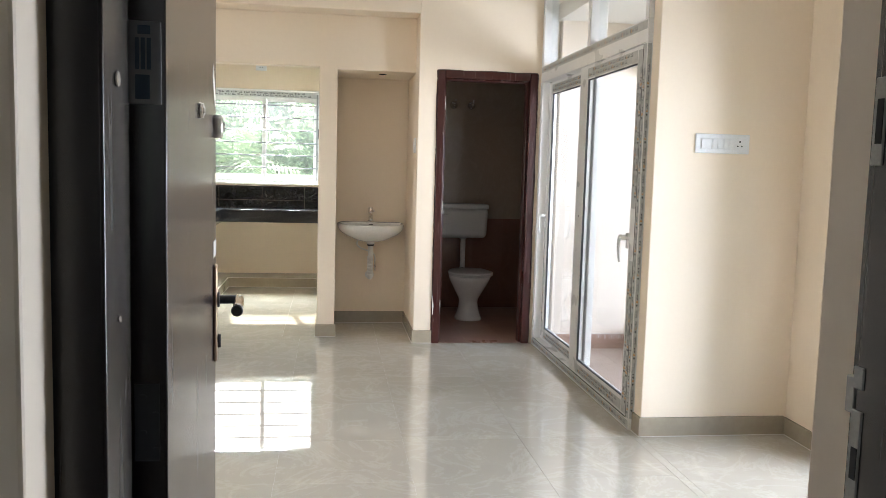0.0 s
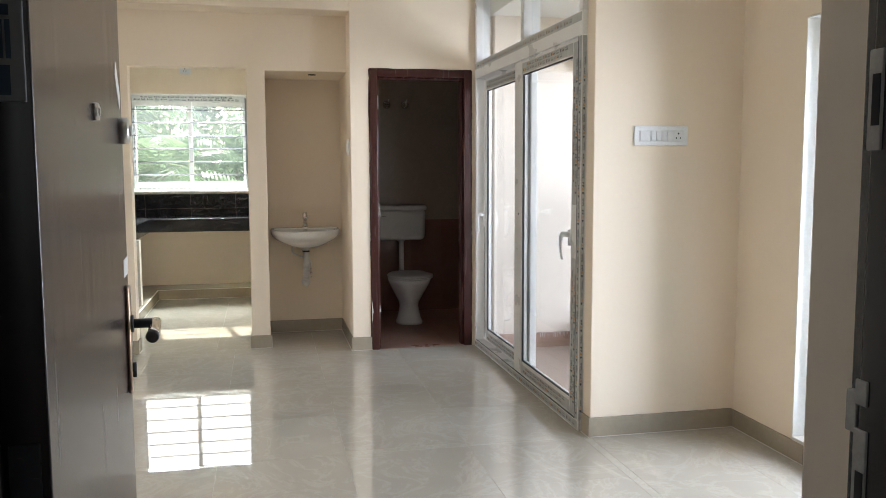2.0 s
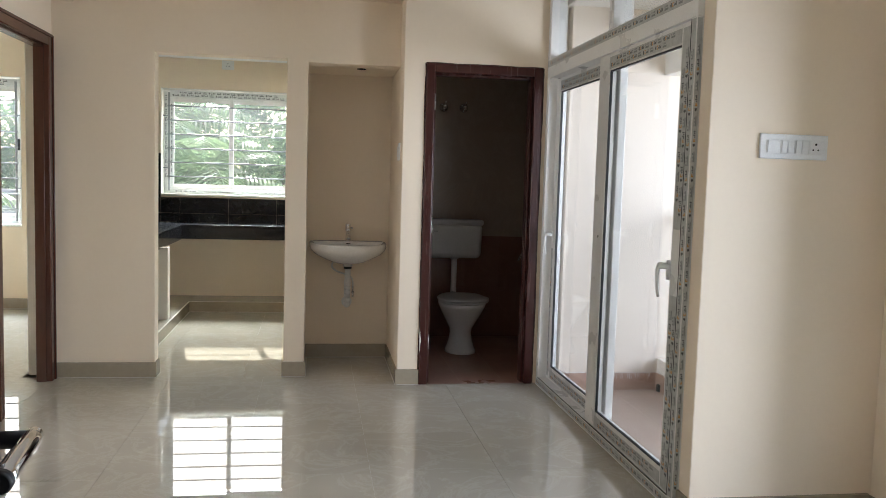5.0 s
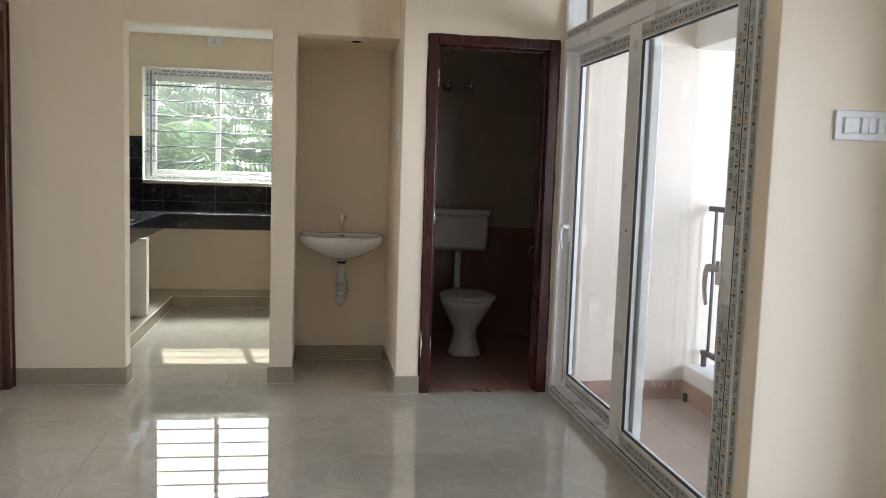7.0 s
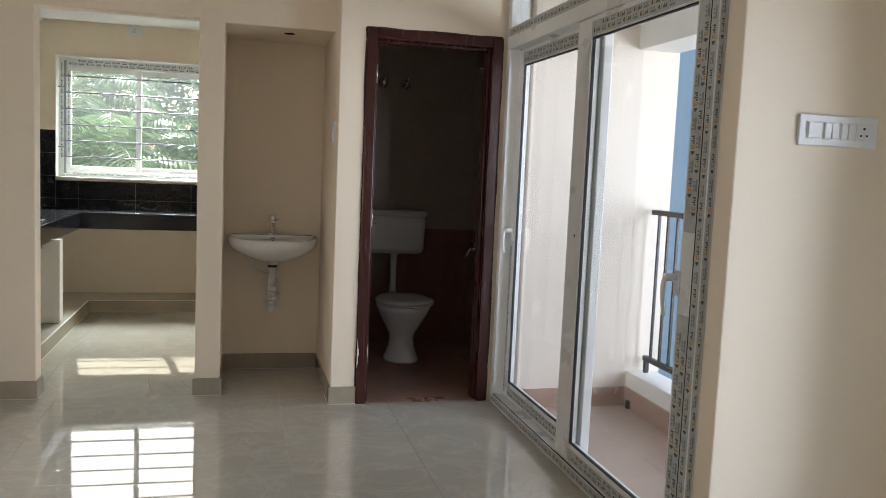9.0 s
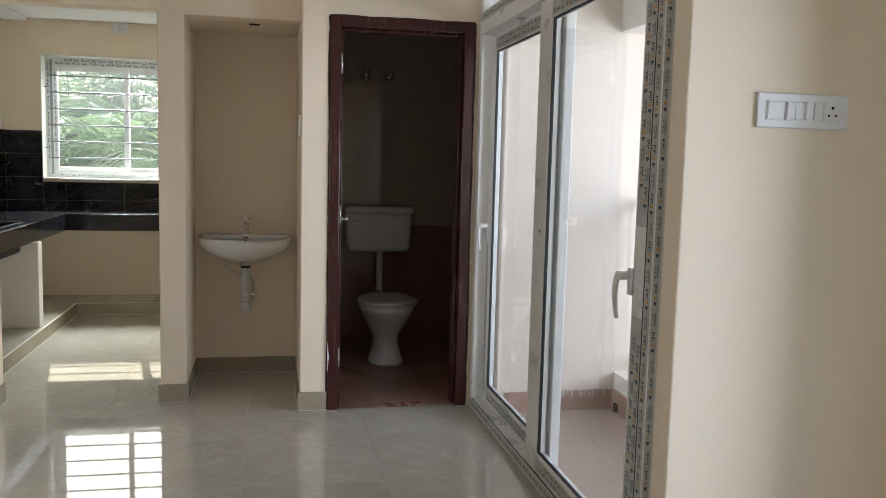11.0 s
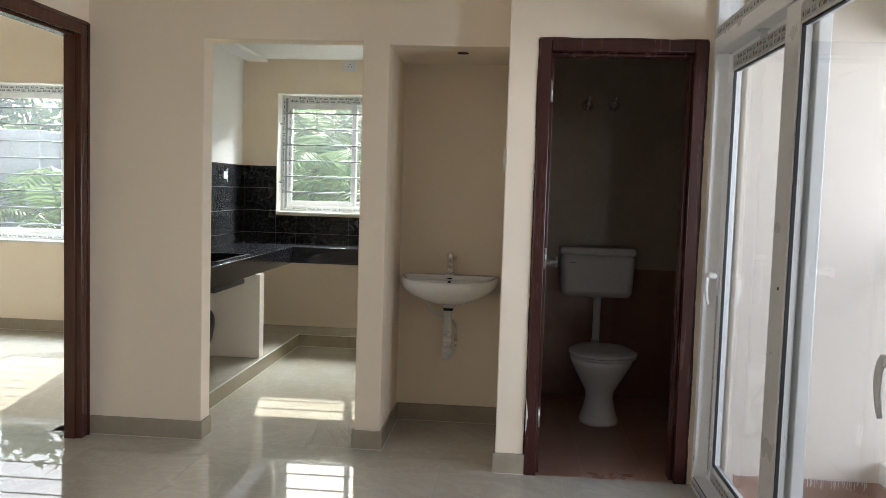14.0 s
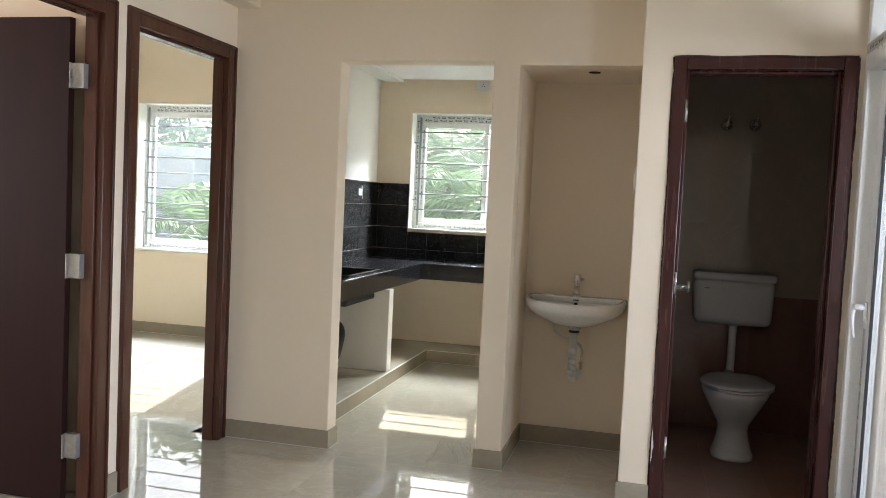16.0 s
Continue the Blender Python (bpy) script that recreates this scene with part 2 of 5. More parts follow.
def glass(name, tint, dust):
    m = bpy.data.materials.new(name)
    m.use_nodes = True
    t = m.node_tree
    t.nodes.remove(t.nodes["Principled BSDF"])
    out = t.nodes["Material Output"]
    tr, gl, fr, mx = (t.nodes.new("ShaderNode" + k) for k in ("BsdfTransparent", "BsdfGlossy", "LayerWeight", "MixShader"))
    power, ease = t.nodes.new("ShaderNodeMath"), t.nodes.new("ShaderNodeMath")
    power.operation, power.inputs[1].default_value = "POWER", 5.0
    ease.operation, ease.inputs[1].default_value, ease.inputs[2].default_value = "MULTIPLY_ADD", 0.90, 0.035
    tr.inputs[0].default_value = (*tint, 1)
    gl.inputs["Roughness"].default_value = 0.01
    fr.inputs[0].default_value = 0.5
    t.links.new(fr.outputs["Facing"], power.inputs[0])
    t.links.new(power.outputs[0], ease.inputs[0])
    t.links.new(ease.outputs[0], mx.inputs[0])
    t.links.new(tr.outputs[0], mx.inputs[1])
    t.links.new(gl.outputs[0], mx.inputs[2])
    tl, md = t.nodes.new("ShaderNodeBsdfTranslucent"), t.nodes.new("ShaderNodeMixShader")
    tl.inputs[0].default_value = (0.8, 0.82, 0.82, 1)
    md.inputs[0].default_value = dust
    t.links.new(mx.outputs[0], md.inputs[1])
    t.links.new(tl.outputs[0], md.inputs[2])
    t.links.new(md.outputs[0], out.inputs[0])
    return m


GLASS = glass("clear_glass", (0.97, 0.985, 0.98), 0.0)
WINDOW_GLASS = glass("dusty_window_glass", (0.95, 0.97, 0.97), 0.008)


def leaf(name, c1, c2):
    m = material(name, c1, 0.3)
    g = node(m, "ShaderNodeNewGeometry")
    col = ramp(m, g.outputs["Random Per Island"], [(0, c1), (1, c2)])
    base(m, mix(m, 0.25, col, ramp(m, noise_tex(m, coords(m), 1.2, 3), [(0.3, c1), (0.7, tuple(1.3 * c for c in c2))])))
    m.node_tree.nodes["Principled BSDF"].inputs["Transmission Weight"].default_value = 0.0
    t = m.node_tree
    out = t.nodes["Material Output"]
    tl, mx = t.nodes.new("ShaderNodeBsdfTranslucent"), t.nodes.new("ShaderNodeMixShader")
    tl.inputs[0].default_value = (c2[0] * 1.35, c2[1] * 1.4, c2[2] * 1.2, 1)
    mx.inputs[0].default_value = 0.4
    t.links.new(t.nodes["Principled BSDF"].outputs[0], mx.inputs[1])
    t.links.new(tl.outputs[0], mx.inputs[2])
    t.links.new(mx.outputs[0], out.inputs[0])
    return m


PALM_LEAF = leaf("palm_leaflet", (0.075, 0.132, 0.066), (0.17, 0.24, 0.135))
TREE_LEAF = leaf("broad_leaf", (0.05, 0.092, 0.048), (0.125, 0.19, 0.10))
FAR_LEAF = leaf("distant_leaf", (0.04, 0.075, 0.045), (0.09, 0.135, 0.08))


# ---- building helpers ----
def part(name, bm, mat, parent=None, label=""):
    """Link a bmesh as one mesh object, under a thing or a part."""
    me = bpy.data.meshes.new(name)
    bmesh.ops.recalc_face_normals(bm, faces=bm.faces)
    bm.to_mesh(me)
    bm.free()
    for m in mat if isinstance(mat, (list, tuple)) else [mat]:
        me.materials.append(m)
    ob = new(name, me)
    if parent is not None:
        ob.parent = parent
        ob.matrix_parent_inverse = parent.matrix_basis.inverted()
    if label:
        tagged(ob, label)
    return ob


def empty(name, x, y, z, label, category, group="", kind=""):
    ob = new(name)
    ob.matrix_basis = pose(x, y, z)
    ob.empty_display_size = 0.1
    return tagged(ob, label, category, group, kind)


def add_box(bm, x0, y0, z0, x1, y1, z1, bev=0.0, seg=2, mat=0):
    vs = bmesh.ops.create_cube(bm, size=1.0)["verts"]
    for v in vs:
        v.co = Vector(((x0 + x1) / 2 + v.co.x * (x1 - x0), (y0 + y1) / 2 + v.co.y * (y1 - y0), (z0 + z1) / 2 + v.co.z * (z1 - z0)))
    fs = {f for v in vs for f in v.link_faces}
    for f in fs:
        f.material_index = mat
    if bev:
        es = {e for v in vs for e in v.link_edges}
        r = bmesh.ops.bevel(bm, geom=list(es), offset=bev, segments=seg, affect="EDGES", profile=0.5)
        for f in r["faces"]:
            f.material_index = mat
            f.smooth = seg > 1
    return bm


def box(x0, y0, z0, x1, y1, z1, bev=0.0, seg=2):
    return add_box(bmesh.new(), x0, y0, z0, x1, y1, z1, bev, seg)


def add_tube(bm, pts, r, sides=12, mat=0):
    """A round tube along a line of points; r is one radius or one for each point."""
    pts = [Vector(p) for p in pts]
    rs = r if isinstance(r, (list, tuple)) else [r] * len(pts)
    rings, side = [], None
    for i, p in enumerate(pts):
        d = (pts[min(i + 1, len(pts) - 1)] - pts[max(i - 1, 0)]).normalized()
        if side is None:
            side = d.orthogonal().normalized()
        side = (side - d * side.dot(d)).normalized()
        up = d.cross(side)
        rings.append([bm.verts.new(p + (side * math.cos(a) + up * math.sin(a)) * rs[i]) for a in (2 * math.pi * k / sides for k in range(sides))])
    for a, b in zip(rings, rings[1:]):
        for k in range(sides):
            f = bm.faces.new((a[k], a[(k + 1) % sides], b[(k + 1) % sides], b[k]))
            f.smooth, f.material_index = True, mat
    for ring in (rings[0][::-1], rings[-1]):
        bm.faces.new(ring).material_index = mat
    return bm


def tube(pts, r, sides=12):
    return add_tube(bmesh.new(), pts, r, sides)


def bezier(p0, p1, p2, p3, n=12):
    p0, p1, p2, p3 = map(Vector, (p0, p1, p2, p3))
    return [p0 * (1 - t) ** 3 + p1 * 3 * t * (1 - t) ** 2 + p2 * 3 * t * t * (1 - t) + p3 * t ** 3 for t in (i / n for i in range(n + 1))]


def add_lathe(bm, rings, sides=40, mat=0, back=None):
    """Closed skin through rings of (z, centre x, centre y, half width, half depth, squareness)."""
    made = []
    for z, cx, cy, a, b, sq in rings:
        ring = []
        for k in range(sides):
            t = 2 * math.pi * k / sides
            c, s = math.cos(t), math.sin(t)
            e = back if back and s > 0 else sq
            ring.append(bm.verts.new((cx + a * math.copysign(abs(c) ** e, c), cy + b * math.copysign(abs(s) ** e, s), z)))
        made.append(ring)
    for r0, r1 in zip(made, made[1:]):
        for k in range(sides):
            f = bm.faces.new((r0[k], r0[(k + 1) % sides], r1[(k + 1) % sides], r1[k]))
            f.smooth, f.material_index = True, mat
    bm.faces.new(made[0][::-1]).material_index = mat
    bm.faces.new(made[-1]).material_index = mat
    return bm


def wall(name, axis, p0, p1, a0, a1, z0, z1, mat, label, holes=(), kind="structure", category="wall", bev=0.005):
    """A wall of thickness p0..p1 across the axis, from a0 to a1 along it, with rectangular holes (a, a, z, z) that go through."""
    As = sorted({a0, a1, *[h[0] for h in holes], *[h[1] for h in holes]})
    Zs = sorted({z0, z1, *[h[2] for h in holes], *[h[3] for h in holes]})
    bm, verts = bmesh.new(), {}

    def vert(p, a, z):
        if (p, a, z) not in verts:
            verts[p, a, z] = bm.verts.new((p, a, z) if axis == "x" else (a, p, z))
        return verts[p, a, z]

    def solid(i, j):
        if not (0 <= i < len(As) - 1 and 0 <= j < len(Zs) - 1):
            return False
        ac, zc = (As[i] + As[i + 1]) / 2, (Zs[j] + Zs[j + 1]) / 2
        return not any(h[0] < ac < h[1] and h[2] < zc < h[3] for h in holes)

    for i in range(len(As) - 1):
        for j in range(len(Zs) - 1):
            if not solid(i, j):
                continue
            A, B, C, D = As[i], As[i + 1], Zs[j], Zs[j + 1]
            for p in (p0, p1):
                bm.faces.new([vert(p, a, z) for a, z in ((A, C), (B, C), (B, D), (A, D))])
            for (di, dj), ends in (((-1, 0), ((A, C), (A, D))), ((1, 0), ((B, C), (B, D))), ((0, -1), ((A, C), (B, C))), ((0, 1), ((A, D), (B, D)))):
                if not solid(i + di, j + dj):
                    (a, z), (b, y) = ends
                    bm.faces.new([vert(p0, a, z), vert(p0, b, y), vert(p1, b, y), vert(p1, a, z)])
    bmesh.ops.recalc_face_normals(bm, faces=bm.faces)
    sharp = [e for e in bm.edges if len(e.link_faces) == 2 and e.calc_face_angle(0) > 1.0]
    if bev:
        bmesh.ops.bevel(bm, geom=sharp, offset=bev, segments=2, affect="EDGES", profile=0.5)
    return tagged(part(name, bm, mat), label, category, "", kind)


# ---- the large structure ----
H = 2.92
floor = tagged(part("floor", add_box(add_box(box(-4.72, -3.1, -0.16, 1.985, 10.49, -0.0022), 1.985, -3.1, -0.16, 2.72, 4.74, -0.0022), 1.985, 6.85, -0.16, 2.72, 10.49, -0.0022), GROUT), "pale grout bed under polished beige floor tiles", "floor", kind="structure")
tagged(part("ceiling", box(-4.72, 1.325, H, 2.92, 10.49, H + 0.15), CEIL), "plain white painted hall and bedroom ceiling", "ceiling", kind="structure")
tagged(part("ceiling_kitchen", box(-1.56, 7.2, 2.49, 0.46, 10.35, 2.60), CEIL), "low white loft slab over the kitchen", "ceiling", kind="structure")
tagged(part("ceiling_toilet", box(0.97, 6.96, 2.40, 2.30, 8.62, 2.50), CEIL), "white toilet ceiling", "ceiling", kind="structure")
tagged(part("ceiling_balcony", box(1.96, 4.7, 2.50, 2.92, 6.95, 2.62), CEIL), "white balcony ceiling slab", "ceiling", kind="structure")

# hall
wall("wall_west", "x", -1.362, -1.29, 1.41, 7.2, 0, H, WALL, "cream painted hall wall with two bedroom doorways", [(5.14, 6.07, -1, 2.185), (6.16, 7.118, -1, 2.185)])
wall("wall_kitchen", "y", 7.145, 7.27, -1.355, 0.95, 0, H, WALL, "cream painted wall with the open kitchen doorway and a basin niche", [(-0.665, 0.167, -1, 2.117), (0.305, 0.95, -1, 2.10)])
wall("wall_toilet", "y", 6.90, 7.02, 0.915, 2.30, 0, H, WALL, "cream painted wall with the toilet doorway", [(1.075, 1.815, -1, 2.085)])
tagged(part("beam_north", box(-1.29, 6.903, 2.515, 0.93, 7.2, H, 0.006), WALL), "cream painted ceiling beam above the kitchen doorway", "beam", kind="structure")
tagged(part("beam_west", box(-1.35, 1.5, 2.405, -1.155, 7.2, H, 0.006), WALL), "cream painted ceiling beam over the bedroom doors", "beam", kind="structure")
wall("wall_slider", "x", 1.882, 2.03, 4.70, 6.93, 0, H, WALL, "cream painted wall round the sliding balcony door", [(4.70, 6.885, -1, 2.78)])
wall("wall_pier", "y", 4.60, 4.6995, 1.882, 2.80, 0, H, WALL, "cream painted wall that carries the switchboard")
wall("wall_east", "x", 2.69, 2.97, 1.41, 4.69, 0, H, WALL, "cream painted wall with a tall grilled window", [(2.55, 4.095, 0.09, 2.04)])
wall("wall_south", "y", 1.33, 1.585, -1.35, 2.8, 0, H, WALL, "cream painted wall with the entrance doorway", [(-0.006, 0.918, -1, 2.13)])

# niche and kitchen
wall("wall_niche_west", "x", 0.167, 0.305, 7.2702, 7.87, 0, 2.6, WALL, "cream painted side wall of the basin niche", bev=0)
wall("wall_niche_back", "y", 7.75, 7.865, 0.2, 0.98, 0, 2.6, WALL, "cream painted back of the basin niche", bev=0)
tagged(part("niche_soffit", box(0.25, 7.2702, 2.10, 0.96, 7.80, 2.2, 0), WALL), "cream painted soffit of the basin niche", "ceiling", kind="structure")
tagged(part("niche_light_hole", add_lathe(bmesh.new(), [(2.094, 0.665, 7.34, 0.030, 0.020, 1), (2.106, 0.665, 7.34, 0.030, 0.020, 1)], 16), DARK_HOLE), "small dark cable hole in the niche soffit", "hole", kind="structure")
kitchen_west = wall("wall_kitchen_west", "x", -0.055, 0.0, 0.0, 3.1, 0, H, WHITE_WALL, "off-white painted kitchen wall above black tiles")
kitchen_west.matrix_basis = pose(-1.42, 7.22, 0, 0, 0, 1.5)
wall("wall_kitchen_east", "x", 0.40, 0.52, 7.80, 10.3, 0, 2.6, WALL, "cream painted kitchen side wall")
wall("wall_kitchen_north", "y", 10.25, 10.48, -1.57, 0.50, 0, H, WALL, "cream painted kitchen wall with a grilled window", [(-1.18, 0.165, 1.115, 2.19)])

# toilet
wall("wall_toilet_west", "x", 0.915, 1.03, 7.0202, 8.62, 0, H, WALL, "cream painted wall between basin niche and toilet", bev=0)
wall("wall_toilet_north", "y", 8.57, 8.69, 0.98, 2.30, 0, 2.6, WALL, "tiled toilet back wall")
wall("wall_toilet_east", "x", 2.17, 2.29, 6.96, 8.62, 0, 2.6, WALL, "tiled toilet side wall")

# bedrooms
wall("wall_bedroom_north", "y", 9.95, 10.2, -4.72, -1.53, 0, H, WALL, "cream painted bedroom wall with a grilled window", [(-3.82, -2.40, 0.79, 2.20)])
# The hole in this side wall is unseen, cut for the fill lamp.
wall("wall_bedroom_west", "x", -4.72, -4.6, 2.0, 10.0, 0, H, WALL, "cream painted bedroom side wall", [(3.4, 4.8, 0.8, 2.2)])
wall("wall_bedroom_partition", "y", 6.085, 6.145, -4.65, -1.38, 0, H, WALL, "cream painted partition between the bedrooms")
wall("wall_bedroom_south", "y", 2.0, 2.12, -4.65, -1.38, 0, H, WALL, "cream painted end wall of the second bedroom")

# landing outside the entrance
wall("wall_landing_west", "x", -0.62, -0.50, -3.0, 1.375, 0, H, WHITE_WALL, "off-white wall of the stair landing")
wall("wall_landing_east", "x", 1.75, 1.87, -3.0, 1.375, 0, H, WHITE_WALL, "off-white wall of the stair landing")
# Unseen end wall; its opening is assumed, to let daylight in.
wall("wall_landing_south", "y", -3.1, -2.98, -0.6, 1.8, 0, H, WHITE_WALL, "off-white unseen landing wall with an assumed opening for daylight", [(0.4, 1.0, 1.2, 1.9)])
tagged(part("ceiling_landing", box(-0.6, -3.05, H, 1.8, 1.32, H + 0.15), CEIL), "white landing ceiling", "ceiling", kind="structure")

# balcony
tagged(part("floor_balcony", box(2.03, 4.78, -0.16, 2.92, 6.85, -0.0232), BALC_TILE), "pinkish mortar bed of the balcony floor", "floor", kind="structure")
wall("wall_balcony_north", "y", 6.80, 6.895, 1.99, 2.895, -0.1, 2.6, DIMMED_WALL, "cream painted end wall of the balcony")
wall("wall_balcony_parapet", "x", 2.68, 2.86, 4.70, 6.805, -0.1, 0.19, WHITE_WALL, "low white kerb under the balcony railing", category="kerb")
tagged(part("beam_balcony", box(2.63, 4.7, 2.085, 2.89, 6.82, 2.56, 0.005), WHITE_WALL), "white edge beam of the balcony", "beam", kind="structure")


# ---- floor tiles and skirtings ----
def tile_mesh(name, w, d, h, mat, bev=0.0012):
    me = bpy.data.meshes.new(name)
    bm = add_box(bmesh.new(), 0, 0, -h, w, d, 0, bev, 1)
    bm.to_mesh(me)
    bm.free()
    me.materials.append(mat)
    return me


def piece(name, me, m, parent):
    ob = new(name, me)
    ob.parent = parent
    ob.matrix_basis = m
    return ob


def pave(parent, rects, tw, td, x_off, y_off, mat, z=0.0, gap=0.002, stagger=0.0, name="tile"):
    """Tiles of tw x td on a joint grid, cut to the rectangles (x0, y0, x1, y1)."""
    kinds = {}
    for x0, y0, x1, y1 in rects:
        i = math.floor((x0 - x_off) / tw)
        while x_off + i * tw < x1:
            a, b = max(x0, x_off + i * tw), min(x1, x_off + (i + 1) * tw)
            yo = y_off + (stagger if i % 2 else 0)
            j = math.floor((y0 - yo) / td)
            while yo + j * td < y1:
                c, d = max(y0, yo + j * td), min(y1, yo + (j + 1) * td)
                if b - a > 0.01 and d - c > 0.01:
                    key = (round(b - a - gap, 3), round(d - c - gap, 3))
                    if key not in kinds:
                        kinds[key] = tile_mesh(name, key[0], key[1], 0.006, mat, 0.0003)
                    piece(name, kinds[key], pose(a + gap / 2, c + gap / 2, z), parent)
                j += 1
            i += 1


def wall_tiles(parent, axis, p, a0, a1, z0, z1, tw, th, a_off, z_off, mat, gap=0.003, t=0.008, sign=1, name="wall_tile"):
    """Tiles that stand on a wall face at p; sign gives the side on which they stand proud."""
    kinds = {}
    i = math.floor((a0 - a_off) / tw)
    while a_off + i * tw < a1:
        a, b = max(a0, a_off + i * tw), min(a1, a_off + (i + 1) * tw)
        j = math.floor((z0 - z_off) / th)
        while z_off + j * th < z1:
            c, d = max(z0, z_off + j * th), min(z1, z_off + (j + 1) * th)
            if b - a > 0.012 and d - c > 0.012:
                key = (round(b - a - gap, 3), round(d - c - gap, 3))
                if key not in kinds:
                    kinds[key] = tile_mesh(name, key[0], key[1], t, mat, min(0.002, gap * 0.7))
                # the tile's own z points out of the wall
                if axis == "y":
                    m = Matrix(((1, 0, 0, a + gap / 2), (0, 0, sign, p + sign * t), (0, 1, 0, c + gap / 2), (0, 0, 0, 1)))
                else:
                    m = Matrix(((0, 0, sign, p + sign * t), (1, 0, 0, a + gap / 2), (0, 1, 0, c + gap / 2), (0, 0, 0, 1)))
                piece(name, kinds[key], m, parent)
            j += 1
        i += 1


def skirting(axis, p, a0, a1, sign, z0=0.0, h=0.10, mat=None, label="grey-beige tile skirting along the wall foot"):
    """Skirting tiles, each about 0.6 m long."""
    base_ob = empty("baseboard", a0 if axis == "y" else p, p if axis == "y" else a0, z0, label, "skirting", kind="structure")
    n = max(1, round((a1 - a0) / 0.6))
    step = (a1 - a0) / n
    for k in range(n):
        a, b = a0 + k * step + 0.0006, a0 + (k + 1) * step - 0.0006
        q0, q1 = sorted((p - sign * 0.003, p + sign * 0.011))
        bm = box(a, q0, z0 - 0.003, b, q1, z0 + h, 0.0015, 1) if axis == "y" else box(q0, a, z0 - 0.003, q1, b, z0 + h, 0.0015, 1)
        part("skirting_tile", bm, mat or SKIRT, base_ob)
    if mat is None:
        q0, q1 = sorted((p + sign * 0.008, p + sign * 0.0138))
        part("caulk_line", box(a0, q0, z0 - 0.002, a1, q1, z0 + 0.0028) if axis == "y" else box(q0, a0, z0 - 0.002, q1, a1, z0 + 0.0028), GROUT, base_ob, "thin white caulk line")


skirting("y", 7.145, -1.279, -0.654, -1)
skirting("x", -0.665, 7.145, 7.27, 1)
skirting("y", 7.145, 0.156, 0.316, -1)
skirting("x", 0.167, 7.145, 7.87, -1)
skirting("x", 0.305, 7.145, 7.739, 1)
skirting("y", 7.75, 0.305, 0.915, -1)
skirting("x", 0.915, 6.889, 7.739, -1)
skirting("y", 6.90, 0.915, 1.058, -1)
skirting("x", -1.29, 1.585, 5.128, 1)
skirting("x", -1.29, 6.075, 6.155, 1)
skirting("x", 1.882, 4.589, 4.70, -1)
skirting("y", 4.60, 1.882, 2.679, -1)
skirting("x", 2.69, 1.585, 4.60, -1, h=0.092)
skirting("y", 1.585, 0.929, 2.679, 1)
skirting("y", 9.95, -4.6, -1.56, -1)
skirting("x", -4.6, 6.145, 9.939, 1)
skirting("y", 6.80, 2.03, 2.68, -1, -0.03, 0.125, SKIRT_PINK, "pinkish terracotta tile skirting on the balcony wall")
skirting("x", 2.68, 4.78, 6.789, -1, -0.03, 0.125, SKIRT_PINK, "pinkish terracotta tile skirting on the balcony kerb")

# cement splashes on the balcony skirting
splash = bmesh.new()
rng = random.Random(5)
for k in range(26):
    x = 2.36 + k * 0.0105 + rng.uniform(-0.003, 0.003)
    h = rng.uniform(0.008, 0.05)
    w = rng.uniform(0.0015, 0.0045)
    add_box(splash, x, 6.7872, 0.098 - h, x + w, 6.7895, 0.099)
for k in range(60):
    x = 2.03 + k * 0.0108
    add_box(splash, x, 6.7872, 0.0965 - 0.006 * abs(noise.noise((x * 22.0, 0.4, 1.7))), x + 0.0108, 6.7893, 0.0995)
# dried mud scuffs at the kitchen threshold
scuff = bmesh.new()
for k in range(8):
    x, y = -0.10 + 0.022 * k + rng.uniform(-0.02, 0.02), rng.uniform(7.35, 7.75)
    lean, half = rng.uniform(-0.35, -0.10), rng.uniform(0.0015, 0.004)
    last = None
    for q in range(8):
        w = half * math.sin(math.pi * (q + 0.4) / 8)
        row = [scuff.verts.new((x - w, y, 0.0008)), scuff.verts.new((x + w, y, 0.0008))]
        if last:
            scuff.faces.new((last[0], last[1], row[1], row[0]))
        last = row
        x, y = x - lean * 0.05 + rng.uniform(-0.012, 0.012), y - rng.uniform(0.03, 0.06)
tagged(part("balcony_drain", box(2.655, 6.70, -0.02, 2.672, 6.735, 0.028, 0.003), DARK_HOLE), "small dark drain outlet in the balcony skirting", "drain", kind="structure")
tagged(part("mud_stain", scuff, MUD), "thin dried mud scuffs on the polished floor tiles", "stain", kind="structure")
tagged(part("cement_stain", splash, STAIN), "pale cement drips on the terracotta balcony skirting", "stain", kind="structure")

pave(floor, [(-1.29, 1.585, 1.882, 4.60), (1.882, 1.585, 2.69, 4.60), (-1.29, 4.60, 1.882, 6.90), (-1.29, 6.90, 0.915, 7.145), (0.305, 7.145, 0.915, 7.75)],
     0.6, 1.2, 0.64, 4.65, FLOOR_TILE, 0, 0.0011, 0.6)
pave(floor, [(-1.50, 7.145, 0.167, 9.82)], 0.6, 1.2, -0.70, 7.5, FLOOR_TILE, 0, 0.0011)
pave(floor, [(-4.6, 6.145, -1.29, 9.95), (-4.6, 2.12, -1.41, 6.085)], 0.6, 1.2, -2.0, 4.65, FLOOR_TILE, 0, 0.0011, 0.6)
pave(floor, [(1.03, 6.90, 2.17, 8.57)], 0.3, 0.3, 1.05, 6.90, RED_TILE, -0.002, 0.0008)
pave(floor, [(-0.5, -2.98, 1.75, 1.585)], 0.6, 0.6, 0.1, 0.1, FLOOR_TILE, 0, 0.002)
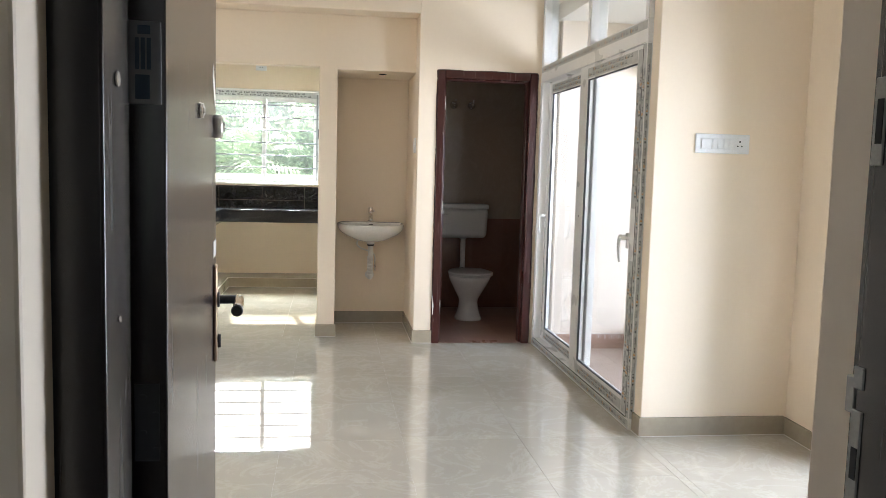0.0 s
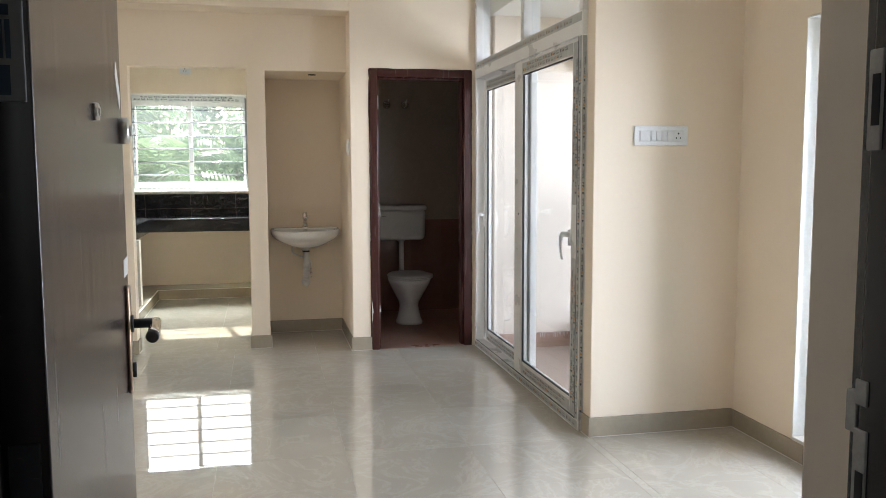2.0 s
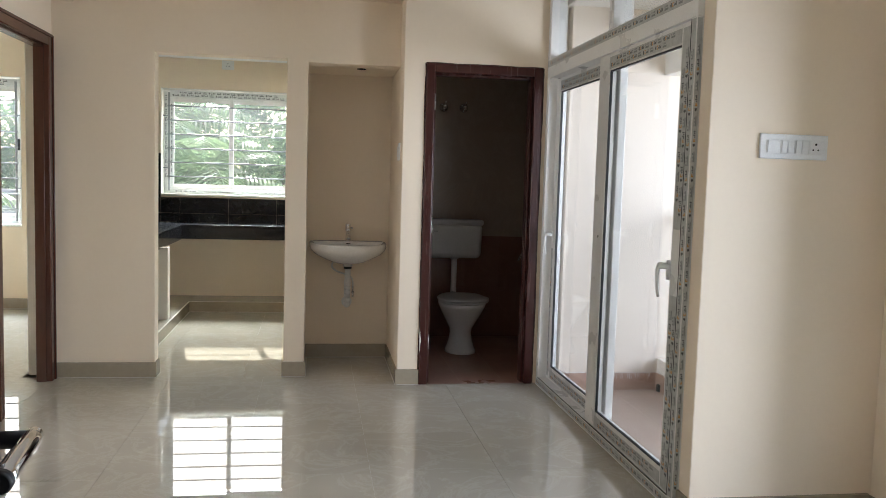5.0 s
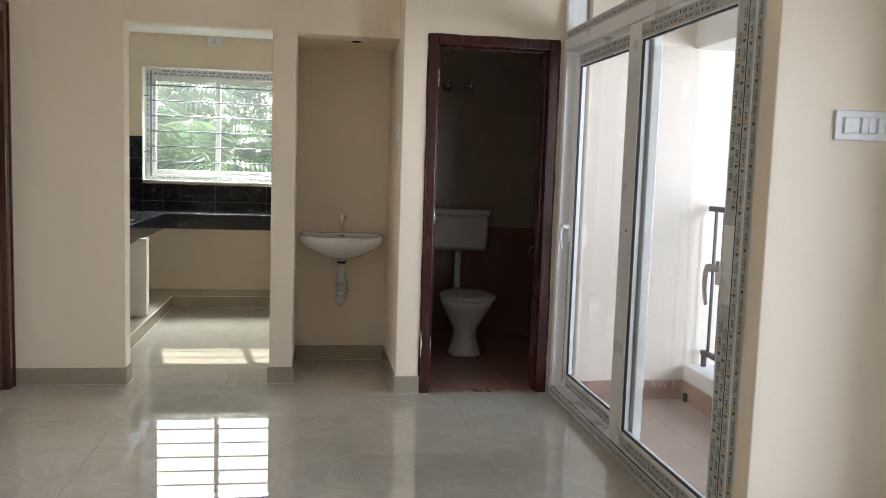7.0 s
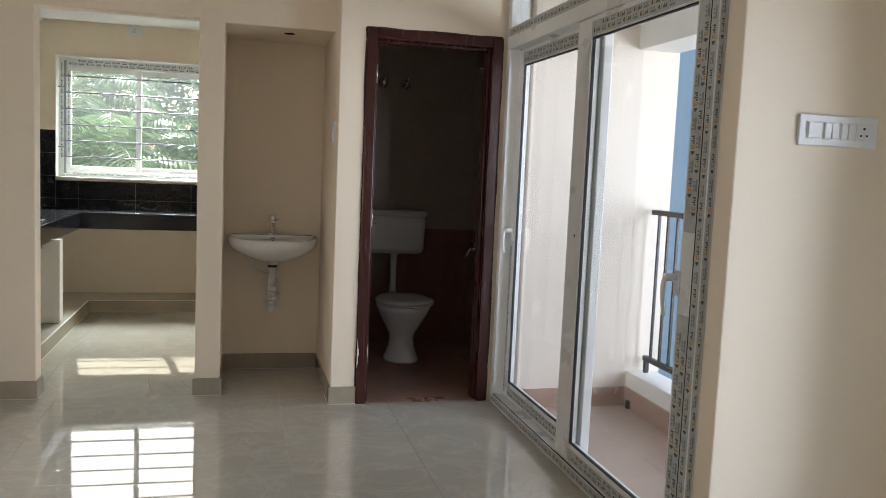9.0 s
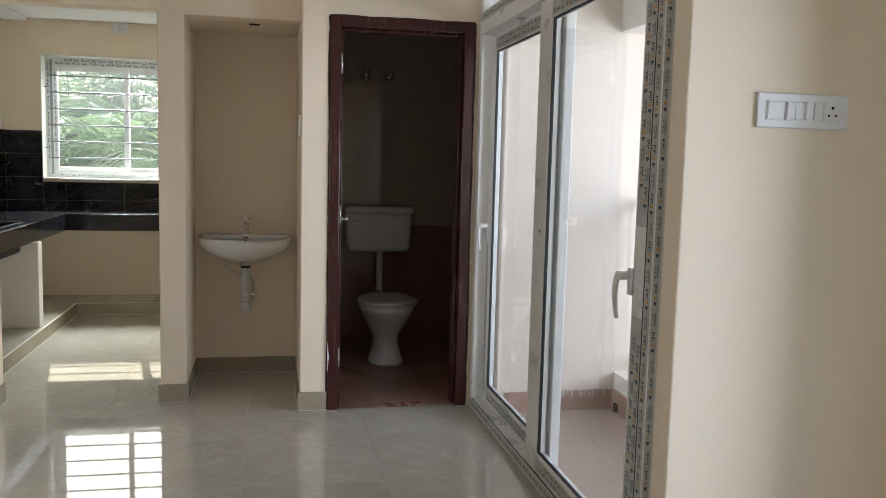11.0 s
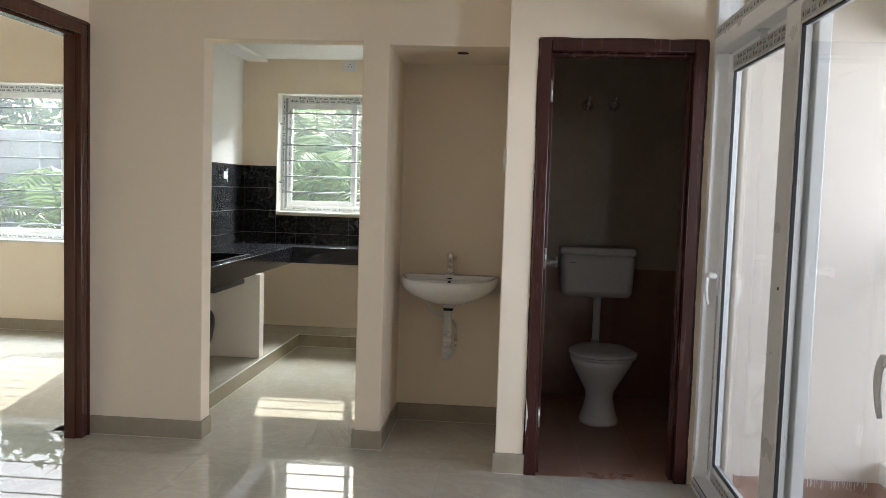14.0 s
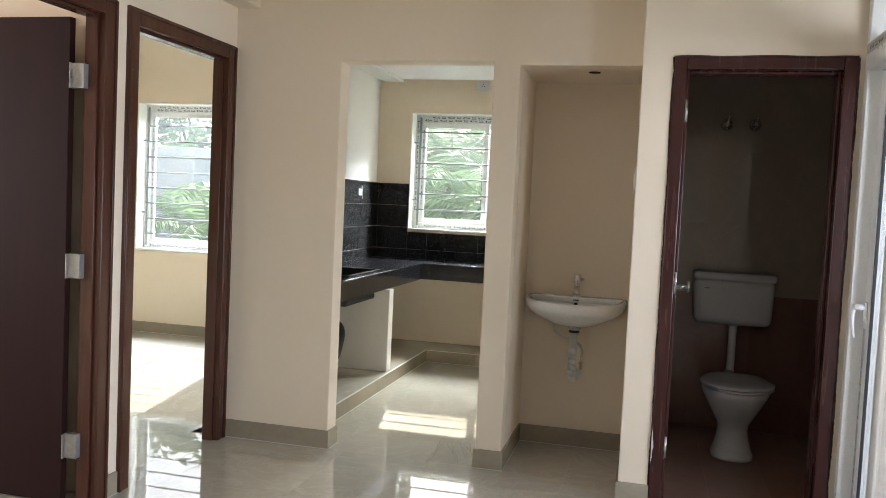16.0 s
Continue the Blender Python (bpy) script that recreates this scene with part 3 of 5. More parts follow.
pave(bpy.data.objects["floor_balcony"], [(2.03, 4.78, 2.68, 6.80)], 0.3, 0.3, 2.05, 4.8, BALC_TILE, -0.022, 0.0005)

# toilet wall tiles: brown dado below, grey-beige above
for ob_name, axis, p, a0, a1, sign in (("wall_toilet_north", "y", 8.57, 1.03, 2.17, -1), ("wall_toilet_east", "x", 2.17, 7.02, 8.57, -1), ("wall_toilet_west", "x", 1.03, 7.02, 8.57, 1)):
    wall_tiles(bpy.data.objects[ob_name], axis, p, a0, a1, 0, 0.88, 0.3, 0.44, 1.05 if axis == "y" else 7.02, 0.0, DADO_TILE, 0.0004, sign=sign)
    wall_tiles(bpy.data.objects[ob_name], axis, p, a0, a1, 0.88, 2.40, 0.3, 0.45, 1.05 if axis == "y" else 7.02, 0.88, BATH_TILE, 0.0003, sign=sign)

# kitchen black tiles
wall_tiles(kitchen_west, "x", 0.0, 0.05, 3.03, 0.85, 1.54, 0.46, 0.20, 3.03 - 0.46 * 7, 0.74, BLACK_TILE, 0.0016)
wall_tiles(bpy.data.objects["wall_kitchen_north"], "y", 10.25, -1.492, -1.18, 0.85, 1.54, 0.48, 0.20, -1.472, 0.74, BLACK_TILE, 0.0016, sign=-1)
wall_tiles(bpy.data.objects["wall_kitchen_north"], "y", 10.25, -1.18, 0.40, 0.85, 1.10, 0.48, 0.20, -1.472 + 0.48, 0.74, BLACK_TILE, 0.0016, sign=-1)


# ---- kitchen ----
plinth = tagged(part("kitchen_plinth", add_box(box(-1.46, 7.27, 0, -0.842, 10.25, 0.092), -0.842, 9.815, 0, 0.40, 10.25, 0.092), SKIRT), "low raised plinth under the kitchen counter, faced with beige tile", "plinth", kind="structure")
pave(plinth, [(-1.46, 7.27, -0.842, 10.25), (-0.842, 9.815, 0.40, 10.25)], 0.6, 0.6, -1.44, 7.3, FLOOR_TILE, 0.0985, 0.002)
for a0, a1 in ((7.27, 7.9), (7.9, 8.5), (8.5, 9.1), (9.1, 9.803)):
    part("plinth_face_tile", box(-0.844, a0 + 0.001, 0.0, -0.832, a1 - 0.001, 0.1, 0.0015, 1), SKIRT, plinth)
for a0, a1 in ((-0.832, -0.4), (-0.4, 0.1), (0.1, 0.4)):
    part("plinth_face_tile", box(a0 + 0.001, 9.803, 0.0, a1 - 0.001, 9.816, 0.1, 0.0015, 1), SKIRT, plinth)

for name, b in (("caulk_line", (-0.8325, 7.27, -0.002, -0.8285, 9.80, 0.003)), ("caulk_line", (-0.8325, 9.7995, -0.002, 0.40, 9.8035, 0.003)), ("caulk_line", (-0.8445, 7.27, 0.0985, -0.8305, 9.80, 0.1012)), ("caulk_line", (-0.8445, 9.8018, 0.0985, 0.40, 9.8160, 0.1012))):
    part(name, box(*b), GROUT, plinth, "thin white caulk line")

counter = empty("kitchen_counter", -1.2, 9.0, 0.72, "L-shaped black polished granite counter with a dark front edge", "counter", kind="structure")
SX0, SX1, SY0, SY1 = -1.36, -0.99, 8.22, 8.86
top = bmesh.new()
for x0, y0, x1, y1 in ((-1.46, 7.27, -0.90, SY0), (-1.495, SY1, -0.90, 10.25), (-1.46, SY0, SX0, SY1), (SX1, SY0, -0.90, SY1), (-0.90, 9.80, 0.40, 10.25)):
    add_box(top, x0, y0, 0.832, x1, y1, 0.85)
bmesh.ops.remove_doubles(top, verts=top.verts, dist=0.0005)
part("worktop", top, GRANITE, counter)
part("front_edge", box(-0.915, 7.27, 0.715, -0.893, 9.80, 0.853, 0.004), GRANITE, counter)
part("front_edge", box(-0.915, 9.785, 0.715, 0.40, 9.807, 0.853, 0.004), GRANITE, counter)
slab = bmesh.new()
for x0, y0, x1, y1 in ((-1.46, 7.27, -0.92, SY0 - 0.03), (-1.46, SY1 + 0.03, -0.92, 10.25), (-1.46, SY0 - 0.03, SX0 - 0.03, SY1 + 0.03), (SX1 + 0.03, SY0 - 0.03, -0.92, SY1 + 0.03), (-0.92, 9.81, 0.40, 10.25)):
    add_box(slab, x0, y0, 0.75, x1, y1, 0.828)
part("underside", slab, CONCRETE, counter)
sink = empty("kitchen_sink", -1.18, 8.54, 0.85, "black rectangular undermounted kitchen sink in the counter", "sink")
bowl = bmesh.new()
for b in ((SX0, SY0, 0.70, SX0 + 0.006, SY1, 0.8505), (SX1 - 0.006, SY0, 0.70, SX1, SY1, 0.8505), (SX0 + 0.006, SY0, 0.70, SX1 - 0.006, SY0 + 0.006, 0.8505), (SX0 + 0.006, SY1 - 0.006, 0.70, SX1 - 0.006, SY1, 0.8505), (SX0, SY0, 0.692, SX1, SY1, 0.70)):
    add_box(bowl, *b)
part("bowl", bowl, SINK, sink)
rim = bmesh.new()
for b in ((SX0 - 0.02, SY0 - 0.02, SX1 + 0.02, SY0 + 0.004), (SX0 - 0.02, SY1 - 0.004, SX1 + 0.02, SY1 + 0.02), (SX0 - 0.02, SY0 + 0.004, SX0 + 0.004, SY1 - 0.004), (SX1 - 0.004, SY0 + 0.004, SX1 + 0.02, SY1 - 0.004)):
    add_box(rim, b[0], b[1], 0.851, b[2], b[3], 0.857, 0.002, 1)
part("rim", rim, SINK, sink)
part("bowl_underside", box(SX0 - 0.01, SY0 - 0.01, 0.64, SX1 + 0.01, SY1 + 0.01, 0.691, 0.02, 3), HOSE, sink, "dark sink bowl under the slab")
part("drain_hose", tube(bezier((-1.17, 8.42, 0.66), (-1.16, 8.40, 0.42), (-1.04, 8.38, 0.55), (-1.075, 8.36, 0.36), 10) + bezier((-1.075, 8.36, 0.36), (-1.09, 8.35, 0.24), (-1.15, 8.38, 0.18), (-1.17, 8.40, 0.10), 8)[1:], 0.024, 12), HOSE, sink, "black corrugated drain hose")
tagged(part("counter_support", box(-1.47, 8.79, 0.098, -0.862, 8.89, 0.714, 0.004), WHITE_WALL), "white plastered slab wall that carries the counter", "support wall", kind="structure")
tagged(part("loft_ledge", box(-1.46, 7.27, 2.462, -1.28, 10.25, 2.489, 0.003), CEIL), "narrow white ledge under the kitchen loft", "ledge", kind="structure")


# ---- printed protective film on window profiles ----
def film(parent, o, along, across, length, width, seed=0, double=False, tint=3):
    """A strip of grey film with rows of small printed marks; along and across are unit vectors, their cross product faces out."""
    o, along, across = Vector(o), Vector(along), Vector(across)
    n = along.cross(across)
    bm = bmesh.new()
    r = random.Random(seed)

    def quad(a0, a1, c0, c1, lift, mat):
        vs = [bm.verts.new(o + along * a + across * c + n * (lift + e)) for e in (0, 0.0003) for a, c in ((a0, c0), (a1, c0), (a1, c1), (a0, c1))]
        for idx in ((0, 1, 2, 3), (4, 5, 6, 7), (0, 1, 5, 4), (1, 2, 6, 5), (2, 3, 7, 6), (3, 0, 4, 7)):
            bm.faces.new([vs[i] for i in idx]).material_index = mat

    quad(0, length, 0, width, 0.0004, 0)
    rows = [(0.10, 0.52), (0.55, 0.95)] if double else [(0.2, 0.8)]
    for k, (lo, hi) in enumerate(rows):
        a = 0.01 + r.uniform(0, 0.05) + 0.06 * k
        h = (hi - lo) * width
        while a + 0.15 < length:
            c = lo * width
            # small tree mark, orange dot, dark word bar, grey block
            quad(a, a + 0.008, c + 0.35 * h, c + 0.65 * h, 0.0009, 1)
            quad(a + 0.004, a + 0.012, c + 0.15 * h, c + 0.85 * h, 0.0009, 1)
            quad(a + 0.020, a + 0.032, c + 0.15 * h, c + 0.35 * h, 0.0009, tint)
            quad(a + 0.020, a + 0.032, c + 0.65 * h, c + 0.85 * h, 0.0009, tint)
            quad(a + 0.020, a + 0.024, c + 0.35 * h, c + 0.65 * h, 0.0009, tint)
            for q in range(4):
                quad(a + 0.036 + q * 0.0075, a + 0.041 + q * 0.0075, c + 0.2 * h, c + (0.55 + 0.25 * (q % 2)) * h, 0.0009, 1)
            b = a + 0.082
            quad(b, b + 0.040, c + 0.1 * h, c + 0.45 * h, 0.0009, 2)
            for q in range(3):
                quad(b + q * 0.014, b + q * 0.014 + 0.007, c + 0.6 * h, c + 0.9 * h, 0.0009, 2)
            a += 0.142
    return part("protective_film", bm, [PALE_TAPE if tint == 2 else TAPE, PRINT, PRINT_GREY, PRINT_ORANGE], parent, "grey protective film with small printed marks")


X, Y, Z = Vector((1, 0, 0)), Vector((0, 1, 0)), Vector((0, 0, 1))


# ---- sliding balcony door with transom lights ----
slider = empty("door_balcony", 1.88, 5.8, 0, "white plastic-framed sliding balcony door with glass panes and transom lights", "sliding door", kind="structure")
FY0, FY1 = 4.703, 6.882
fx0, fx1 = 1.856, 1.965
frame_rail = part("frame_rail", box(fx0, FY0, -0.002, fx1, FY1, 0.055, 0.004), UPVC, slider, "bottom track with printed film")
film(frame_rail, (fx0, FY1 - 0.01, 0.006), -Y, Z, FY1 - FY0 - 0.02, 0.042, 1)
head = part("frame_head", box(fx0, FY0, 2.035, fx1, FY1, 2.155, 0.004), UPVC, slider)
film(head, (fx0, FY1 - 0.01, 2.105), -Y, Z, FY1 - FY0 - 0.02, 0.044, 2)
for y0, y1, s in ((FY0, FY0 + 0.05, 3), (FY1 - 0.05, FY1, 4)):
    j = part("frame_jamb", box(fx0, y0, 0.055, fx1, y1, 2.035, 0.004), UPVC, slider)
    if s == 3:
        film(j, (fx0, y0 + 0.004, 0.06), Z, Y, 1.97, 0.042, s)
        film(j, (1.880, y0, 0.06), Z, -X, 1.97, 0.021, s + 7)
    part("transom_jamb", box(fx0, y0, 2.155, fx1, y1, 2.775, 0.004), UPVC, slider)
part("transom_head", box(fx0, FY0 + 0.05, 2.725, fx1, FY1 - 0.05, 2.775, 0.004), UPVC, slider)
part("transom_mullion", box(fx0, 5.675, 2.155, fx1, 5.735, 2.725, 0.004), UPVC, slider)
for y0, y1 in ((FY0 + 0.05, 5.675), (5.735, FY1 - 0.05)):
    part("pane", box(1.905, y0 - 0.005, 2.15, 1.911, y1 + 0.005, 2.73), GLASS, slider, "clear transom glass")


def sash(y0, y1, x0, x1, stile_l, stile_r, z0, z1, film_sides, handle_y, seed):
    """A sliding leaf: two stiles, two rails, gasket, glass and lever."""
    leaf_ob = part("sash", box(x0, y0, z0, x1, y0 + stile_l, z1, 0.004), UPVC, slider, "white sliding leaf")
    part("stile", box(x0, y1 - stile_r, z0, x1, y1, z1, 0.004), UPVC, leaf_ob)
    ya, yb = y0 + stile_l, y1 - stile_r
    part("bottom_rail", box(x0 + 0.001, ya, z0, x1 - 0.001, yb, z0 + 0.085, 0.003), UPVC, leaf_ob)
    part("top_rail", box(x0 + 0.001, ya, z1 - 0.085, x1 - 0.001, yb, z1, 0.003), UPVC, leaf_ob)
    xm = (x0 + x1) / 2
    part("glass", box(xm - 0.003, ya - 0.004, z0 + 0.081, xm + 0.003, yb + 0.004, z1 - 0.081), GLASS, leaf_ob, "clear glass")
    g = bmesh.new()
    t = 0.006
    for b in ((ya, z0 + 0.085, ya + t, z1 - 0.085), (yb - t, z0 + 0.085, yb, z1 - 0.085), (ya + t, z0 + 0.085, yb - t, z0 + 0.085 + t), (ya + t, z1 - 0.085 - t, yb - t, z1 - 0.085)):
        add_box(g, x0 + 0.006, b[0], b[1], xm - 0.003, b[2], b[3])
    part("gasket", g, RUBBER, leaf_ob, "black rubber gasket")
    w = 0.04
    if "bottom" in film_sides:
        film(leaf_ob, (x0 + 0.001, yb, z0 + 0.012), -Y, Z, yb - ya, w + 0.015, seed, True)
    if "top" in film_sides:
        film(leaf_ob, (x0 + 0.001, yb, z1 - 0.078), -Y, Z, yb - ya, w + 0.02, seed + 1, True)
    if "left" in film_sides:
        film(leaf_ob, (x0, y0 + 0.008, z0 + 0.01), Z, Y, 0.83, stile_l - 0.02, seed + 2, True)
        film(leaf_ob, (x0, y0 + 0.008, z0 + 1.12), Z, Y, z1 - z0 - 1.14, stile_l - 0.02, seed + 3, True)
    if "right" in film_sides:
        film(leaf_ob, (x0, y1 - 0.012 - stile_r * 0.45, z0 + 0.02), Z, Y, 0.85, stile_r * 0.45, seed + 4)
    h = bmesh.new()
    add_box(h, x0 - 0.012, handle_y - 0.016, 0.96, x0, handle_y + 0.016, 1.045, 0.005, 2)
    part("handle_plate", h, UPVC, leaf_ob)
    lever = bmesh.new()
    add_tube(lever, [(x0 - 0.008, handle_y, 1.02), (x0 - 0.052, handle_y, 1.022)], 0.014, 14)
    add_tube(lever, bezier((x0 - 0.046, handle_y, 1.03), (x0 - 0.062, handle_y + 0.002, 1.00), (x0 - 0.056, handle_y + 0.004, 0.94), (x0 - 0.044, handle_y + 0.006, 0.888), 10), [0.009, 0.0095, 0.0095, 0.009, 0.0088, 0.0085, 0.008, 0.0077, 0.0073, 0.007, 0.006], 12)
    part("handle", lever, UPVC, leaf_ob, "white lever handle")
    return leaf_ob


sash(4.749, 5.858, 1.860, 1.902, 0.095, 0.15, 0.058, 2.03, ("bottom", "top", "left"), 4.845, 20)
sash(5.69, 6.838, 1.914, 1.956, 0.10, 0.08, 0.058, 2.03, ("bottom", "top", "right"), 6.79, 40)
# Thin black strips stand for the shade in the gaps round the leaf.
part("gap_shade", box(1.8545, 4.7475, 0.06, 1.8575, 4.7525, 2.03), RUBBER, slider, "black strip standing for the shade in the gap between leaf and frame")
part("gap_shade", box(1.8545, 4.753, 0.0545, 1.8575, 6.83, 0.0585), RUBBER, slider, "black strip standing for the shade in the gap between leaf and frame")
part("lock_pin", tube([(1.870, 5.768, 1.08), (1.858, 5.768, 1.08)], 0.006, 10), RUBBER, slider)


# ---- windows with grilles ----
def casement(name, axis, p_in, p_out, a0, a1, z0, z1, mull, label, bar_step, bar_z0, n_bars, inward, films=True, depth=0.12, seed=60):
    """A window in a hole: reveal lining, plastic frame with sliding leaves and a horizontal bar grille.
    p_in: the wall's inner face, p_out: its outer face; inward: -1 or 1, the way to the room along the axis."""
    win = empty(name, *((p_in, (a0 + a1) / 2, z0) if axis == "x" else ((a0 + a1) / 2, p_in, z0)), label, "window", kind="structure")

    def b(p0, p1, a, aa, z, zz, bev=0.0):
        p0, p1 = sorted((p0, p1))
        return box(p0, a, z, p1, aa, zz, bev) if axis == "x" else box(a, p0, z, aa, p1, zz, bev)

    s = -inward
    lining = 0.006
    f0 = p_in + s * depth
    f1 = f0 + s * 0.065
    part("reveal", b(p_in - s * 0.003, f0, a0, a0 + lining, z0, z1), REVEAL, win)
    part("reveal", b(p_in - s * 0.003, f0, a1 - lining, a1, z0, z1), REVEAL, win)
    part("reveal", b(p_in - s * 0.003, f0, a0 + lining, a1 - lining, z1 - lining, z1), REVEAL, win)
    part("window_sill", b(p_in - s * 0.006, f0, a0 + lining, a1 - lining, z0, z0 + 0.018, 0.003), REVEAL, win, "white painted sill")
    A0, A1, Z0, Z1 = a0 + lining, a1 - lining, z0 + 0.018, z1 - lining
    fr = part("window_frame", b(f0, f1, A0, A0 + 0.055, Z0, Z1, 0.003), UPVC, win, "white plastic frame with film strips")
    part("frame_jamb", b(f0, f1, A1 - 0.055, A1, Z0, Z1, 0.003), UPVC, fr)
    part("frame_head", b(f0, f1, A0 + 0.055, A1 - 0.055, Z1 - 0.075, Z1, 0.003), UPVC, fr)
    part("frame_rail", b(f0, f1, A0 + 0.055, A1 - 0.055, Z0, Z0 + 0.055, 0.003), UPVC, fr)
    along = Y if axis == "x" else X
    inn = (X if axis == "x" else Y) * inward

    def strip(a, z, length, width, vertical, sd, double=False):
        o = Vector((f0, a, z)) if axis == "x" else Vector((a, f0, z))
        d = Z if vertical else along
        c = inn.cross(d)
        if c.dot(along if vertical else Z) < 0:
            o = o + d * length
            d = -d
            c = inn.cross(d)
        film(fr, o, d, c, length, width, sd, double, 2)

    if films:
        strip(A0 + 0.06, Z1 - 0.07, A1 - A0 - 0.12, 0.062, False, seed, True)
        strip(A0 + 0.008, Z0 + 0.02, Z1 - Z0 - 0.04, 0.03, True, seed + 1)
        strip(A0 + 0.06, Z0 + 0.012, A1 - A0 - 0.12, 0.03, False, seed + 2)
    ends = [A0 + 0.055, *mull, A1 - 0.055]
    for k, (u, v) in enumerate(zip(ends, ends[1:])):
        o0 = f0 + s * (0.008 if k % 2 == 0 else 0.034)
        o1 = o0 + s * 0.024
        u0, v0 = u - (0.022 if k else 0), v + (0.022 if k < len(ends) - 2 else 0)
        w = 0.045
        lf = part("sash", b(o0, o1, u0, u0 + w, Z0 + 0.055, Z1 - 0.075, 0.002), UPVC, win)
        part("stile", b(o0, o1, v0 - w, v0, Z0 + 0.055, Z1 - 0.075, 0.002), UPVC, lf)
        part("top_rail", b(o0, o1, u0 + w, v0 - w, Z1 - 0.075 - w, Z1 - 0.075, 0.002), UPVC, lf)
        part("bottom_rail", b(o0, o1, u0 + w, v0 - w, Z0 + 0.055, Z0 + 0.055 + w, 0.002), UPVC, lf)
        if films:
            sp = o0 - s * 0.0002
            so = Vector((sp, u0 + 0.012, Z0 + 0.08)) if axis == "x" else Vector((u0 + 0.012, sp, Z0 + 0.08))
            sd = Z if inn.cross(Z).dot(along) > 0 else -Z
            if sd.z < 0:
                so = so + Z * (Z1 - Z0 - 0.19)
            film(lf, so, sd, along, Z1 - Z0 - 0.19, 0.02, seed + 5 + k, False, 2)
        om = (o0 + o1) / 2
        part("pane", b(om - 0.002, om + 0.002, u0 + w - 0.003, v0 - w + 0.003, Z0 + 0.097, Z1 - 0.117), WINDOW_GLASS, lf, "clear dusty glass")
    zl = Z0 + 0.55 * (Z1 - Z0)
    latch = part("latch", b(f0 - s * 0.010, f0 + s * 0.008, ends[-1] - 0.012, ends[-1] + 0.014, zl - 0.055, zl + 0.055, 0.003), RUBBER, win, "black window latch")
    part("latch_tongue", b(f0 - s * 0.020, f0 - s * 0.010, ends[-1] - 0.006, ends[-1] + 0.006, zl - 0.02, zl + 0.02, 0.002), RUBBER, latch)
    # grille: two upright flats with stubs, and round bars
    g = f0 - s * 0.045
    gr = part("grille", b(g - 0.003, g + 0.003, A0 + 0.05, A0 + 0.07, Z0 + 0.03, Z1 - 0.03), GRILLE, win, "horizontal steel security bars")
    part("flat", b(g - 0.003, g + 0.003, A1 - 0.07, A1 - 0.05, Z0 + 0.03, Z1 - 0.03), GRILLE, gr)
    for k in range(n_bars):
        z = bar_z0 + k * bar_step
        e0, e1 = (Vector((g, A0 + 0.045, z)), Vector((g, A1 - 0.045, z))) if axis == "x" else (Vector((A0 + 0.045, g, z)), Vector((A1 - 0.045, g, z)))
        part("bar", tube([e0, e1], 0.0072, 8), GRILLE, gr)
    for z in (Z0 + 0.25 * (Z1 - Z0), Z0 + 0.75 * (Z1 - Z0)):
        for q0, q1 in ((A0 - 0.002, A0 + 0.052), (A1 - 0.052, A1 + 0.002)):
            e0, e1 = (Vector((g, q0, z)), Vector((g, q1, z))) if axis == "x" else (Vector((q0, g, z)), Vector((q1, g, z)))
            part("stub", tube([e0, e1], 0.006, 8), GRILLE, gr)
    return win


casement("window_kitchen", "y", 10.25, 10.48, -1.18, 0.165, 1.115, 2.19, [-0.505], "white two-leaf sliding kitchen window with horizontal steel bars", 0.142, 1.31, 6, -1)
casement("window_bedroom", "y", 9.95, 10.2, -3.82, -2.40, 0.79, 2.20, [-3.09], "white sliding bedroom window with horizontal steel bars", 0.148, 0.95, 8, -1, seed=70)
casement("window_french", "x", 2.69, 2.92, 2.55, 4.095, 0.09, 2.04, [3.35], "tall white window with horizontal steel bars beside the entrance", 0.148, 0.20, 12, -1, depth=0.145, seed=80)


# ---- doors ----
def door_frame(name, axis, p0, p1, a0, a1, z1, w, mat, label, stop=None):
    """Three-sided wooden frame of width w round a doorway, with a stop bead."""
    fr = empty(name, *((p0, (a0 + a1) / 2, 0) if axis == "x" else ((a0 + a1) / 2, p0, 0)), label, "door frame", kind="structure")

    def b(q0, q1, a, aa, z, zz, bev=0.006):
        q0, q1 = sorted((q0, q1))
        return box(q0, a, z, q1, aa, zz, bev) if axis == "x" else box(a, q0, z, aa, q1, zz, bev)

    part("jamb", b(p0, p1, a0, a0 + w, -0.002, z1), mat, fr)
    part("jamb", b(p0, p1, a1 - w, a1, -0.002, z1), mat, fr)
    part("head", b(p0, p1, a0 + w, a1 - w, z1 - w, z1), mat, fr)
    if stop:
        q0, q1 = stop
        part("stop", b(q0, q1, a0 + w, a0 + w + 0.014, 0, z1 - w, 0.003), mat, fr)
        part("stop", b(q0, q1, a1 - w - 0.014, a1 - w, 0, z1 - w, 0.003), mat, fr)
        part("stop", b(q0, q1, a0 + w + 0.014, a1 - w - 0.014, z1 - w - 0.014, z1 - w, 0.003), mat, fr)
    return fr


